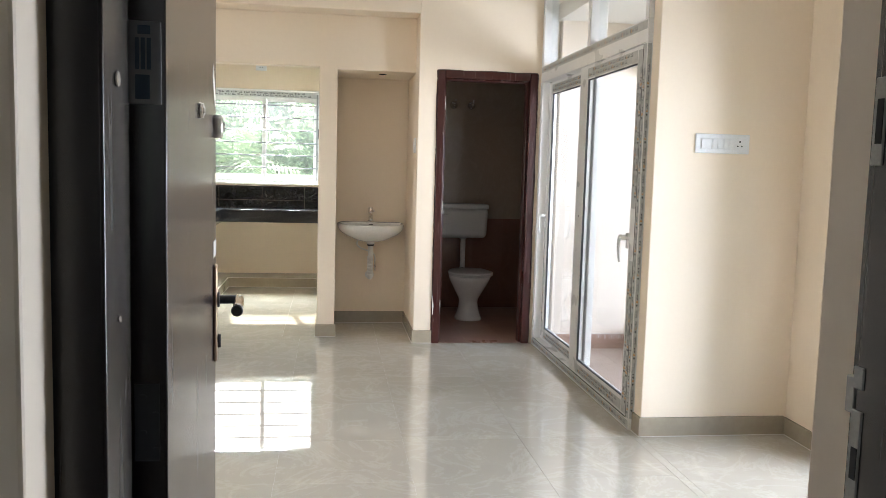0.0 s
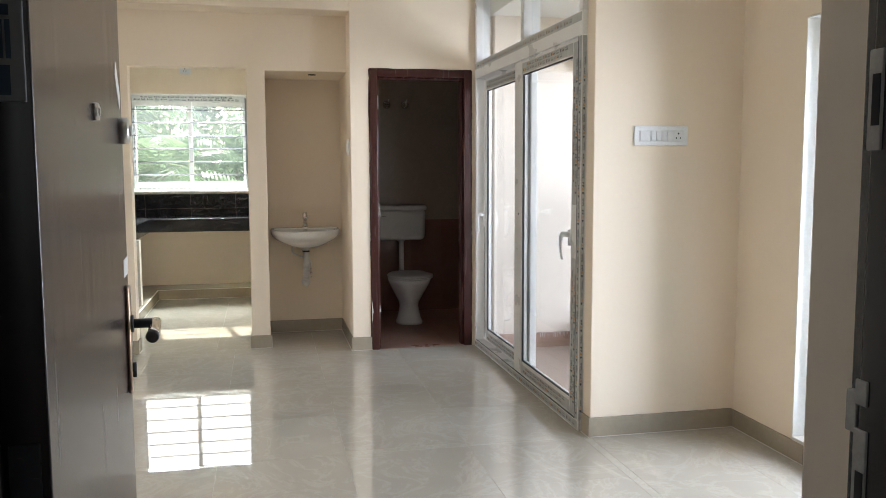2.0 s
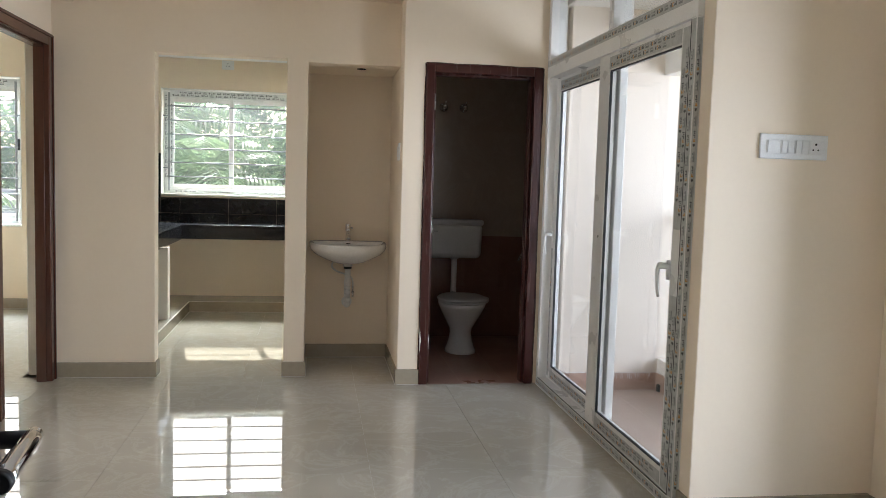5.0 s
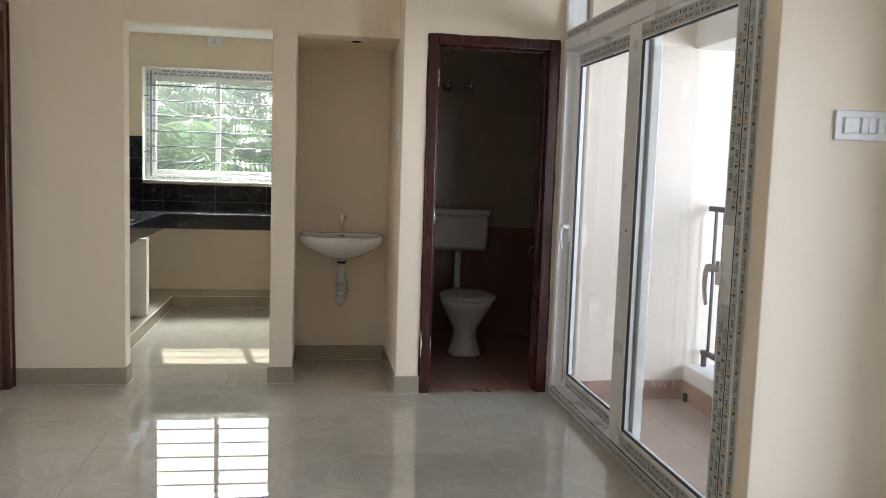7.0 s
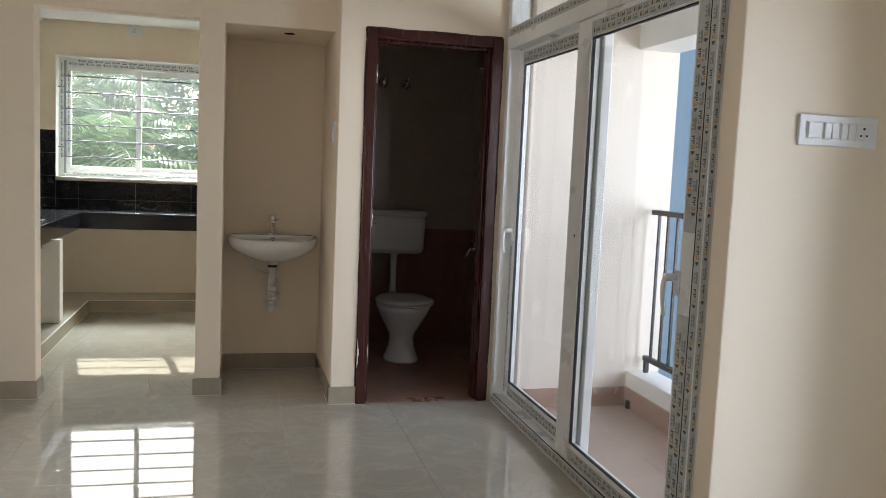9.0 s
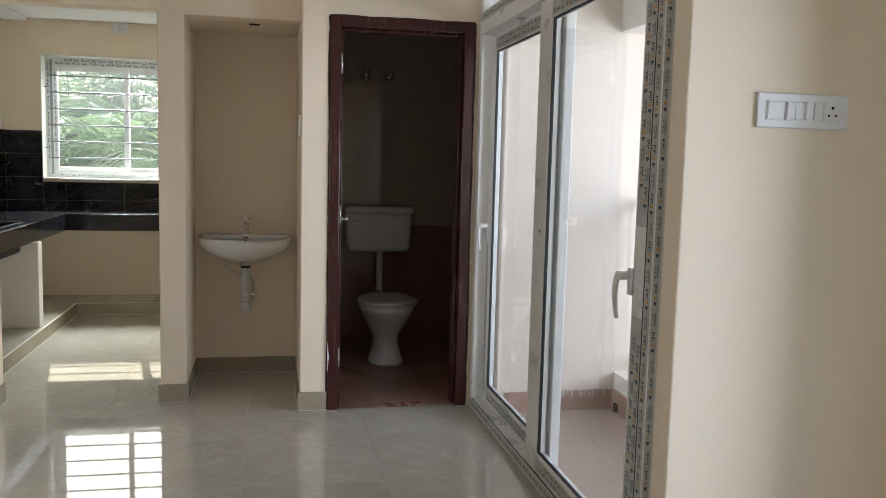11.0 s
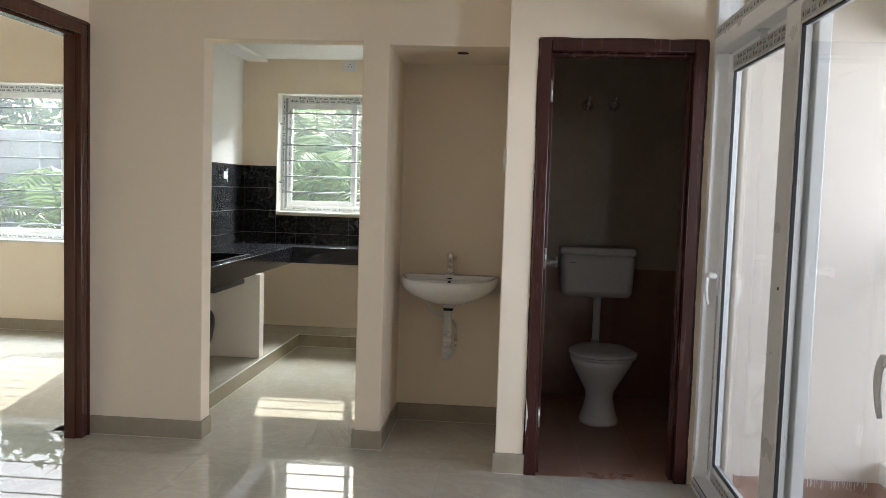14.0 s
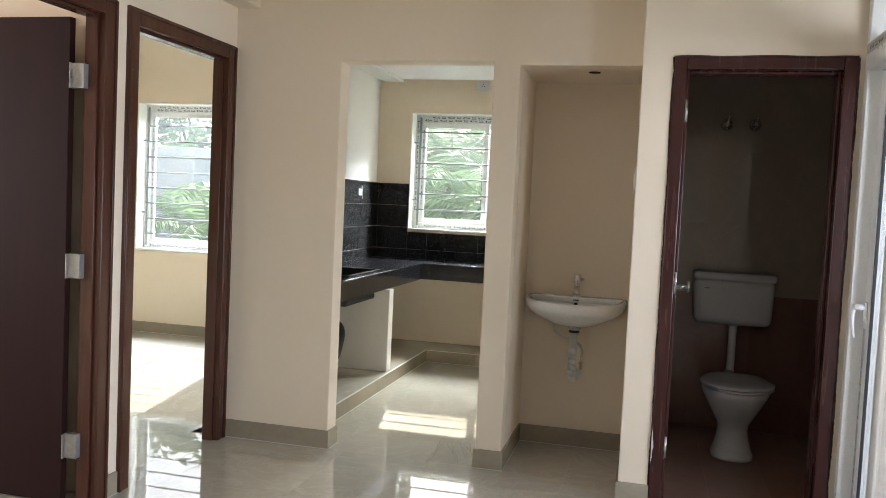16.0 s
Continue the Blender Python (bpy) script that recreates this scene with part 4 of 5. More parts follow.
def hinge(parent, m, h=0.1):
    """Butt hinge: two leaves, a knuckle and screws. Local x runs across, z up, y towards the viewer's side."""
    bm = bmesh.new()
    add_box(bm, -0.032, -0.0015, -h / 2, -0.002, 0.0015, h / 2, 0.0006, 1)
    add_box(bm, 0.002, -0.0015, -h / 2, 0.032, 0.0015, h / 2, 0.0006, 1)
    add_tube(bm, [(0, 0.003, -h / 2), (0, 0.003, h / 2)], 0.0055, 10)
    for sx in (-0.018, 0.018):
        for k in (-0.36, -0.12, 0.12, 0.36):
            add_tube(bm, [(sx + (0.005 if k > 0 else -0.005), 0.001, k * h), (sx + (0.005 if k > 0 else -0.005), 0.0026, k * h)], 0.0035, 8)
    bm.transform(m)
    return part("hinge", bm, STEEL, parent, "steel butt hinge")


# bedroom doorways
for fy0, fy1 in ((6.156, 7.122), (5.138, 6.072)):
    fr = door_frame("door_frame", "x", -1.275, -1.366, fy0, fy1, 2.188, 0.078, MAHOGANY, "glossy mahogany-brown wooden bedroom door frame", (-1.305, -1.366))
    for y0, y1 in ((fy0, fy0 + 0.02), (fy1 - 0.02, fy1)):
        part("bead", box(-1.277, y0 + 0.002, 0, -1.268, y1 - 0.002, 2.18, 0.003), MAHOGANY, fr)
    part("bead", box(-1.277, fy0 + 0.022, 2.166, -1.268, fy1 - 0.022, 2.184, 0.003), MAHOGANY, fr)

second = empty("bedroom_door", -1.40, 5.97, 0, "dark brown flush bedroom door standing open into the room", "door")
part("leaf", box(-2.25, 5.945, 0.008, -1.412, 5.98, 2.09, 0.003), PAINTED_DOOR, second)
for z in (0.26, 1.04, 1.845):
    hinge(second, pose(-1.40, 5.962, z, 0, 0, 90), 0.105)
    part("hinge_plate", box(-1.408, 5.948, z - 0.052, -1.345, 5.980, z + 0.052, 0.001, 1), ZINC, second, "steel hinge leaf with screws")

first = empty("bedroom_door", -1.42, 6.25, 0, "dark brown flush bedroom door folded back against the inner wall", "door")
part("leaf", box(-1.475, 6.22, 0.008, -1.44, 6.238, 2.09, 0.002), PAINTED_DOOR, first)

# toilet doorway
tf = door_frame("door_frame", "y", 6.885, 7.02, 1.058, 1.832, 2.102, 0.058, TOILET_WOOD, "red-brown painted toilet door frame with ragged paint edges", (6.935, 7.02))
ragged = bmesh.new()
rng = random.Random(9)
for k in range(150):
    z = k * 0.014
    for xe, sg in ((1.058, -1), (1.832, 1)):
        w = 0.003 + 0.008 * abs(noise.noise((z * 4.0, xe * 7, 0.3))) + rng.uniform(0, 0.002)
        add_box(ragged, min(xe, xe + sg * w), 6.8965, z, max(xe, xe + sg * w), 6.8995, z + 0.014)
for k in range(54):
    x = 1.056 + k * 0.0144
    h = 0.003 + 0.008 * abs(noise.noise((x * 5.0, 2.2, 0.3)))
    add_box(ragged, x, 6.8965, 2.10, x + 0.0144, 6.8995, 2.102 + h)
part("paint_smear", ragged, TOILET_WOOD, tf, "uneven red-brown paint smear on the wall")
chip = bmesh.new()
for k in range(40):
    z = 0.21 + k * 0.0042
    w = 0.011 * math.sin(math.pi * (k + 0.5) / 40) * (0.55 + 0.8 * abs(noise.noise((z * 40.0, 3.1, 0.7))))
    add_box(chip, 1.0585, 6.8835, z, 1.0585 + w, 6.8852, z + 0.0042)
part("paint_chip", chip, STAIN, tf, "white plaster smear on the frame foot")
toilet_door = empty("toilet_door", 1.12, 7.02, 0, "dark brown flush toilet door standing wide open inwards", "door")
part("leaf", box(1.074, 7.03, 0.01, 1.106, 7.69, 2.035, 0.002), DARK_DOOR, toilet_door)
for z in (0.28, 1.06, 1.86):
    part("hinge", add_tube(box(1.1165, 6.90, z - 0.05, 1.1205, 6.932, z + 0.05, 0.001, 1), [(1.124, 6.934, z - 0.05), (1.124, 6.934, z + 0.05)], 0.0055, 10), STEEL, toilet_door, "steel butt hinge")
bolt = bmesh.new()
add_tube(bolt, [(1.108, 7.46, 1.0), (1.205, 7.46, 1.0)], 0.011, 10)
add_tube(bolt, [(1.165, 7.38, 1.0), (1.165, 7.56, 1.0)], 0.008, 10)
add_tube(bolt, [(1.205, 7.46, 1.03), (1.205, 7.46, 0.97)], 0.008, 10)
add_box(bolt, 1.106, 7.40, 0.975, 1.114, 7.54, 1.025, 0.002, 1)
part("latch", bolt, STEEL, toilet_door, "steel sliding latch")
part("pull_ring", tube([(1.125 + 0.012 * math.cos(a), 7.50, 1.22 + 0.045 * math.sin(a)) for a in (i * math.pi / 8 for i in range(17))], 0.003, 6), STEEL, toilet_door)

# entrance
ef = empty("door_frame_entrance", 0.5, 1.55, 0, "blackish-brown wooden entrance door frame", "door frame", kind="structure")
part("jamb", add_box(box(0.017, 1.50, 0, 0.084, 1.607, 2.1, 0.004), 0.017, 1.607, 0, 0.071, 1.664, 2.1, 0.003), ENTRY_FRAME, ef)
rj = part("jamb", add_box(box(0.9350, 1.482, 0, 1.085, 1.554, 2.099, 0.004), 0.9500, 1.554, 0, 1.085, 1.584, 2.099, 0.003), ENTRY_FRAME, ef)
part("head", box(0.005, 1.50, 2.1, 1.085, 1.63, 2.17, 0.004), ENTRY_FRAME, ef)
for z in (0.60, 1.20, 1.45):
    part("screw_plug", tube([(0.0835, 1.552, z), (0.0865, 1.552, z)], 0.008 if z > 1.4 else 0.0035, 14), STEEL, ef)
strike = bmesh.new()
add_box(strike, 0.9325, 1.536, 1.385, 0.9365, 1.556, 1.487, 0.001, 1)
add_box(strike, 0.9325, 1.538, 1.118, 0.9365, 1.556, 1.145, 0.001, 1)
add_box(strike, 0.9350, 1.556, 1.085, 0.9515, 1.572, 1.130, 0.001, 1)
add_box(strike, 0.9325, 1.536, 0.974, 0.9365, 1.556, 1.092, 0.001, 1)
add_box(strike, 0.9315, 1.538, 1.410, 0.9327, 1.549, 1.462, 0, 1, 1)
add_box(strike, 0.9315, 1.538, 1.008, 0.9327, 1.549, 1.047, 0, 1, 1)
part("screw_plug", tube([(0.9355, 1.502, 1.335), (0.9315, 1.502, 1.335)], 0.010, 14), BLACK_STEEL, rj)
part("strike_plate", strike, [ZINC, DARK_HOLE], rj, "steel lock strike plates")

ef.location += Vector((-0.039, -0.088, 0))
entrance = empty("entrance_door", 0.062, 1.58, 0, "dark brown laminate entrance door standing open, with bronze handle", "door")
M = pose(0.073, 1.578, 0, 0, 0, 4.4)


def on_leaf(bm):
    bm.transform(M)
    return bm


LW = 0.997
leaf_ob = part("leaf", on_leaf(box(-0.046, 0, 0.008, 0, LW, 2.07, 0.002)), DARK_DOOR, entrance)
edge_plates = ((1.432, 1.527, -0.043, -0.005), (1.005, 1.10, -0.038, -0.009))
for k, (z0, z1, a, b) in enumerate(edge_plates):
    hp = part("edge_plate", on_leaf(box(a, -0.0025, z0, b, 0.0, z1, 0.0008, 1)), STICKER if k == 0 else BLACK_STEEL, leaf_ob, "pale paper label" if k == 0 else "hinge plate with screws")
    if k == 0:
        ink = bmesh.new()
        add_box(ink, -0.034, -0.0034, 1.438, -0.018, -0.0024, 1.466)
        for q in range(3):
            add_box(ink, -0.034 + q * 0.0065, -0.0034, 1.472, -0.0295 + q * 0.0065, -0.0024, 1.508)
        add_box(ink, -0.031, -0.0034, 1.512, -0.017, -0.0024, 1.522)
        part("printed_bars", on_leaf(ink), STICKER_INK, leaf_ob, "blue print bars")
    else:
        sc = bmesh.new()
        for q in range(4):
            add_tube(sc, [(-0.014 - 0.014 * (q % 2), -0.0024, 1.018 + 0.022 * q), (-0.014 - 0.014 * (q % 2), -0.0036, 1.018 + 0.022 * q)], 0.004, 8)
        part("screw", on_leaf(sc), BLACK_STEEL, leaf_ob)
part("peephole", on_leaf(add_tube(add_tube(bmesh.new(), [(-0.001, 0.495, 1.456), (0.008, 0.495, 1.456)], [0.015, 0.013], 18), [(0.008, 0.495, 1.456), (0.010, 0.495, 1.456)], 0.007, 14)), STEEL, entrance, "round steel door viewer")
part("night_latch", on_leaf(add_tube(add_tube(bmesh.new(), [(-0.001, LW - 0.07, 1.446), (0.016, LW - 0.07, 1.446), (0.020, LW - 0.07, 1.446)], [0.026, 0.026, 0.022], 22), [(0.020, LW - 0.07, 1.446), (0.024, LW - 0.07, 1.446)], 0.011, 14)), STEEL, entrance, "round steel lock cylinder")
plate = part("handle_plate", on_leaf(box(0, LW - 0.10, 0.912, 0.009, LW - 0.055, 1.132, 0.004, 2)), BRONZE, entrance, "long bronze handle plate")
neck = bmesh.new()
add_tube(neck, [(0.008, LW - 0.078, 1.053), (0.014, LW - 0.078, 1.053)], 0.018, 16)
add_tube(neck, [(0.008, LW - 0.078, 1.053), (0.058, LW - 0.078, 1.053)], 0.010, 12)
part("lever_neck", on_leaf(neck), BLACK_STEEL, plate, "dark lever neck")
grip = bezier((0.056, LW - 0.064, 1.053), (0.058, LW - 0.11, 1.054), (0.058, LW - 0.15, 1.052), (0.056, LW - 0.195, 1.048), 8)
part("lever", on_leaf(tube(grip, [0.010, 0.0112, 0.0115, 0.0115, 0.0115, 0.0115, 0.0115, 0.0118, 0.012], 18)), CHROME, plate, "polished steel lever")
part("lever_cap", on_leaf(tube([(0.056, LW - 0.194, 1.048), (0.0558, LW - 0.202, 1.0475), (0.0557, LW - 0.205, 1.0472)], [0.0126, 0.0126, 0.0105], 18)), RUBBER, plate, "black lever end cap")
part("keyhole", on_leaf(add_box(tube([(0.008, LW - 0.078, 0.962), (0.016, LW - 0.078, 0.962)], 0.010, 12), 0.009, LW - 0.083, 0.942, 0.016, LW - 0.073, 0.962)), DARK_HOLE, plate)
part("tape_strip", on_leaf(box(0, LW - 0.10, 1.150, 0.0012, LW - 0.002, 1.186)), GREY_TAPE, entrance, "strip of pale tape")
tp = box(-0.0006, -0.05, -0.018, 0.0006, 0.05, 0.018)
tp.transform(pose(0.0004, LW - 0.075, 1.535, -38))
part("tape_strip", on_leaf(tp), GREY_TAPE, entrance, "strip of pale tape")


# ---- wash basin in the niche ----
basin = empty("wash_basin", 0.605, 7.75, 0.85, "white ceramic wall-hung wash basin with chrome tap and bottle trap", "wash basin")
bcx = 0.608


def half_oval(bm, rings, n=36):
    """Skin through half-oval rings whose flat side is the wall: (z, half width, depth, wall y)."""
    made = []
    for z, a, d, yw in rings:
        ring = [bm.verts.new((bcx + a * math.copysign(abs(math.cos(t)) ** 0.75, math.cos(t)), yw - d * abs(math.sin(t)) ** 0.8, z)) for t in (math.pi * k / n for k in range(n + 1))]
        made.append(ring)
    for r0, r1 in zip(made, made[1:]):
        for k in range(n):
            bm.faces.new((r0[k], r0[k + 1], r1[k + 1], r1[k])).smooth = True
        bm.faces.new((r0[0], r1[0], r1[-1], r0[-1]))
    bm.faces.new(made[0])
    bm.faces.new(made[-1])
    return bm


bb = half_oval(bmesh.new(), [(0.722, 0.075, 0.17, 7.748), (0.727, 0.105, 0.215, 7.748), (0.740, 0.145, 0.275, 7.748), (0.765, 0.195, 0.345, 7.748), (0.795, 0.250, 0.408, 7.748), (0.818, 0.272, 0.435, 7.748), (0.836, 0.281, 0.447, 7.748), (0.868, 0.284, 0.451, 7.748), (0.876, 0.278, 0.445, 7.748), (0.879, 0.272, 0.437, 7.748),
                          (0.878, 0.258, 0.420, 7.744), (0.872, 0.248, 0.325, 7.660), (0.850, 0.230, 0.305, 7.652), (0.825, 0.185, 0.255, 7.640), (0.808, 0.11, 0.18, 7.620), (0.803, 0.04, 0.10, 7.60)])
part("bowl", bb, CERAMIC, basin)
part("tap_ledge", box(bcx - 0.262, 7.648, 0.850, bcx + 0.262, 7.749, 0.884, 0.012, 3), CERAMIC, basin)
part("overflow_slot", box(bcx - 0.016, 7.6465, 0.864, bcx + 0.016, 7.6495, 0.870), DARK_HOLE, basin)
part("overflow_hole", tube([(bcx, 7.646, 0.842), (bcx, 7.628, 0.840)], 0.011, 14), DARK_HOLE, basin)
tapm = bmesh.new()
add_tube(tapm, [(bcx, 7.69, 0.883), (bcx, 7.69, 0.890), (bcx, 7.69, 0.896)], [0.029, 0.029, 0.022], 20)
add_tube(tapm, [(bcx, 7.69, 0.894), (bcx, 7.69, 0.905), (bcx, 7.69, 0.955)], [0.021, 0.0185, 0.0175], 20)
add_tube(tapm, [(bcx, 7.69, 0.957), (bcx, 7.69, 0.961), (bcx, 7.69, 1.006), (bcx, 7.69, 1.012)], [0.018, 0.021, 0.0205, 0.016], 20)
add_tube(tapm, bezier((bcx, 7.685, 0.93), (bcx, 7.65, 0.94), (bcx, 7.61, 0.938), (bcx, 7.592, 0.908), 8), [0.013, 0.0125, 0.012, 0.0118, 0.0115, 0.0115, 0.0115, 0.012, 0.0125], 14)
add_box(tapm, bcx + 0.016, 7.682, 0.975, bcx + 0.036, 7.698, 0.990, 0.004, 2)
part("tap", tapm, CHROME, basin, "chrome pillar tap")
part("waste_collar", add_tube(tube([(bcx, 7.63, 0.74), (bcx, 7.63, 0.70)], [0.034, 0.032], 20), [(bcx, 7.63, 0.712), (bcx, 7.63, 0.706)], 0.037, 20), CERAMIC, basin)
part("lock_ring", tube([(bcx, 7.63, 0.70), (bcx, 7.63, 0.685)], 0.029, 20), RUBBER, basin)
trap = bmesh.new()
add_tube(trap, [(bcx, 7.63, 0.69), (bcx, 7.63, 0.60), (bcx - 0.001, 7.63, 0.598), (bcx - 0.001, 7.63, 0.56)], [0.022, 0.022, 0.0245, 0.0245], 18)
for k in range(4):
    add_tube(trap, [(bcx - 0.001, 7.63, 0.56 - k * 0.03), (bcx - 0.001, 7.63, 0.552 - k * 0.03), (bcx - 0.001, 7.63, 0.532 - k * 0.03)], [0.0235, 0.0246, 0.0235], 18)
add_tube(trap, bezier((bcx - 0.001, 7.63, 0.445), (bcx - 0.001, 7.63, 0.40), (bcx, 7.68, 0.415), (bcx, 7.755, 0.425), 10), 0.024, 16)
part("waste_pipe", trap, PVC, basin, "white plastic waste pipe with ribs")
part("wall_flange", tube([(bcx, 7.738, 0.425), (bcx, 7.749, 0.425)], 0.038, 20), PVC, basin)
part("supply_hose", tube(bezier((bcx - 0.05, 7.70, 0.78), (bcx - 0.16, 7.64, 0.70), (bcx - 0.125, 7.62, 0.67), (bcx + 0.01, 7.675, 0.632), 14) + bezier((bcx + 0.01, 7.675, 0.632), (bcx + 0.05, 7.71, 0.60), (bcx + 0.045, 7.72, 0.56), (bcx + 0.043, 7.72, 0.535), 6)[1:], 0.0065, 8), PVC, basin, "thin white supply hose")
part("angle_valve", add_tube(add_tube(tube([(bcx + 0.043, 7.749, 0.50), (bcx + 0.043, 7.70, 0.50)], 0.010, 12), [(bcx + 0.043, 7.72, 0.54), (bcx + 0.043, 7.72, 0.50)], 0.008, 12), [(bcx + 0.043, 7.705, 0.50), (bcx + 0.043, 7.69, 0.465)], 0.009, 10), CHROME, basin, "chrome angle valve")


# ---- toilet room fittings ----
wc = empty("toilet_bowl", 1.52, 8.07, 0, "white ceramic toilet bowl with closed ivory seat lid", "toilet")
cxw = 1.523
WY = 7.96
part("pedestal", add_lathe(bmesh.new(), [(0.0, cxw, WY, 0.122, 0.160, 0.9), (0.02, cxw, WY, 0.119, 0.156, 0.9), (0.05, cxw, WY, 0.106, 0.135, 0.95), (0.10, cxw, WY, 0.092, 0.115, 1), (0.155, cxw, WY, 0.084, 0.108, 1), (0.19, cxw, WY, 0.090, 0.118, 1), (0.25, cxw, WY - 0.01, 0.122, 0.155, 1), (0.31, cxw, WY - 0.02, 0.154, 0.195, 1), (0.365, cxw, WY - 0.03, 0.180, 0.225, 1), (0.398, cxw, WY - 0.03, 0.190, 0.236, 1), (0.406, cxw, WY - 0.03, 0.184, 0.230, 1)], 44), CERAMIC, wc)


def lid_shape(rings, turn):
    """D-shaped plate, narrower towards the hinges, with one corner that stands out."""
    bm = add_lathe(bmesh.new(), rings, 48, 0, 0.5)
    for v in bm.verts:
        u, w = v.co.x - cxw, v.co.y - (WY - 0.03)
        if w > 0:
            u *= 1 - 0.9 * w
        elif u > 0.13:
            u *= 1.10
        v.co.x = cxw + u
    bm.transform(Matrix.Translation((cxw, WY, 0.43)) @ Matrix.Rotation(radians(turn), 4, "Z") @ Matrix.Translation((-cxw, -WY, -0.43)))
    return bm


part("seat", lid_shape([(0.408, cxw, WY - 0.03, 0.186, 0.235, 0.92), (0.411, cxw, WY - 0.03, 0.191, 0.24, 0.92), (0.419, cxw, WY - 0.03, 0.191, 0.24, 0.92), (0.422, cxw, WY - 0.03, 0.187, 0.236, 0.92)], -2), CISTERN, wc)
part("lid", lid_shape([(0.424, cxw, WY - 0.03, 0.187, 0.236, 0.86), (0.427, cxw, WY - 0.03, 0.195, 0.244, 0.86), (0.437, cxw, WY - 0.03, 0.194, 0.242, 0.86), (0.443, cxw, WY - 0.03, 0.178, 0.226, 0.86), (0.446, cxw, WY - 0.03, 0.11, 0.15, 0.9)], -6), CISTERN, wc)
part("flush_inlet", tube([(cxw, 8.12, 0.375), (cxw, 8.38, 0.385)], 0.036, 16), CERAMIC, wc)

cistern = empty("toilet_cistern", cxw, 8.56, 0.7, "ivory plastic low-level cistern hung on the wall", "cistern")
tank = bmesh.new()
add_box(tank, cxw - 0.243, 8.36, 0.70, cxw + 0.243, 8.56, 0.99, 0.045, 6)
for v in tank.verts:
    k = (0.985 - v.co.z) / 0.285
    v.co.x = cxw + (v.co.x - cxw) * (1 - 0.05 * k)
part("tank", tank, CISTERN, cistern)
part("lid", box(cxw - 0.247, 8.356, 0.978, cxw + 0.247, 8.561, 1.027, 0.02, 5), CISTERN, cistern)
part("label_mark", box(cxw - 0.18, 8.3575, 0.925, cxw - 0.145, 8.3615, 0.93), PRINT_GREY, cistern)
part("flush_pipe", tube([(cxw + 0.01, 8.42, 0.735), (cxw + 0.01, 8.42, 0.44), (cxw + 0.006, 8.405, 0.40), (cxw, 8.36, 0.385)], [0.024, 0.024, 0.026, 0.028], 16), PVC, cistern, "white flush pipe")
part("pipe_nut", tube([(cxw + 0.01, 8.42, 0.735), (cxw + 0.01, 8.42, 0.695)], [0.044, 0.036], 18), PVC, cistern)
def wall_valve(name, x, z, label):
    v = empty(name, x, 8.56, z, label, "valve", "shower valves")
    part("flange", add_lathe_y(x, z, [(8.562, 0.039), (8.558, 0.040), (8.552, 0.039), (8.545, 0.036), (8.538, 0.030), (8.532, 0.023), (8.526, 0.019), (8.512, 0.018)]), CHROME, v)
    part("spindle", tube([(x, 8.535, z), (x, 8.495, z)], [0.017, 0.015], 14), CHROME, v)
    part("lever", add_box(tube([(x, 8.500, z - 0.008), (x + 0.004, 8.494, z + 0.02), (x + 0.010, 8.480, z + 0.050)], [0.013, 0.010, 0.007], 12), x - 0.014, 8.484, z - 0.014, x + 0.014, 8.502, z + 0.014, 0.006, 3), CHROME, v)
    return v


def add_lathe_y(x, z, rings, sides=28):
    return tube([(x, y, z) for y, r in rings], [r for y, r in rings], sides)


wall_valve("wall_valve", 1.427, 1.967, "chrome concealed valve on the toilet wall")
wall_valve("wall_valve", 1.600, 1.967, "chrome concealed valve on the toilet wall")

bib = empty("bib_tap", 2.16, 8.25, 0.75, "dark chrome two-way tap with hand shower on the side wall", "tap")
part("flange", tube([(2.162, 8.22, 0.76), (2.152, 8.22, 0.76)], 0.028, 18), CHROME, bib)
part("body", add_tube(tube([(2.156, 8.22, 0.76), (2.07, 8.22, 0.76)], 0.015, 14), [(2.075, 8.22, 0.765), (2.04, 8.22, 0.70)], [0.014, 0.011], 12), CHROME, bib)
part("knob", add_box(tube([(2.11, 8.22, 0.77), (2.11, 8.22, 0.81)], 0.012, 12), 2.085, 8.212, 0.808, 2.135, 8.228, 0.82, 0.003, 1), CHROME, bib)
part("hand_shower", tube([(2.150, 8.24, 0.94), (2.132, 8.235, 0.905), (2.135, 8.23, 0.86)], [0.024, 0.015, 0.009], 12), CHROME, bib)
part("hose", tube([(2.135, 8.23, 0.87), (2.140, 8.228, 0.78), (2.142, 8.226, 0.68)], 0.006, 8), CHROME, bib)
shower = empty("shower_arm", 2.16, 8.2, 2.1, "dark chrome shower rose on the toilet side wall", "shower")
part("arm", tube(bezier((2.164, 8.20, 2.085), (2.14, 8.20, 2.10), (2.12, 8.20, 2.10), (2.11, 8.20, 2.085), 8), 0.010, 10), CHROME, shower)
part("rose", tube([(2.112, 8.20, 2.09), (2.106, 8.20, 2.075), (2.100, 8.20, 2.06)], [0.014, 0.036, 0.038], 20), CHROME, shower)


# ---- switches and sockets ----
def rocker(parent, x0, z0, x1, z1, y, tilt=1):
    bm = bmesh.new()
    add_box(bm, x0, y - 0.006, z0, x1, y, z1, 0.0015, 2)
    for v in bm.verts:
        if v.co.y < y - 0.004:
            v.co.y -= 0.0035 * tilt * ((v.co.z - z0) / (z1 - z0) - 0.5)
    part("rocker", bm, SWITCH, parent)


board = empty("switchboard", 2.237, 4.6000, 1.526, "white modular switch plate with rockers and a three-pin socket", "switch")
SXa, SXb, SZa, SZb = 2.093, 2.383, 1.478, 1.576
part("plate", box(SXa, 4.5890, SZa, SXb, 4.6005, SZb, 0.004, 2), SWITCH, board)
mods = [2.121, 2.181, 2.241, 2.303]
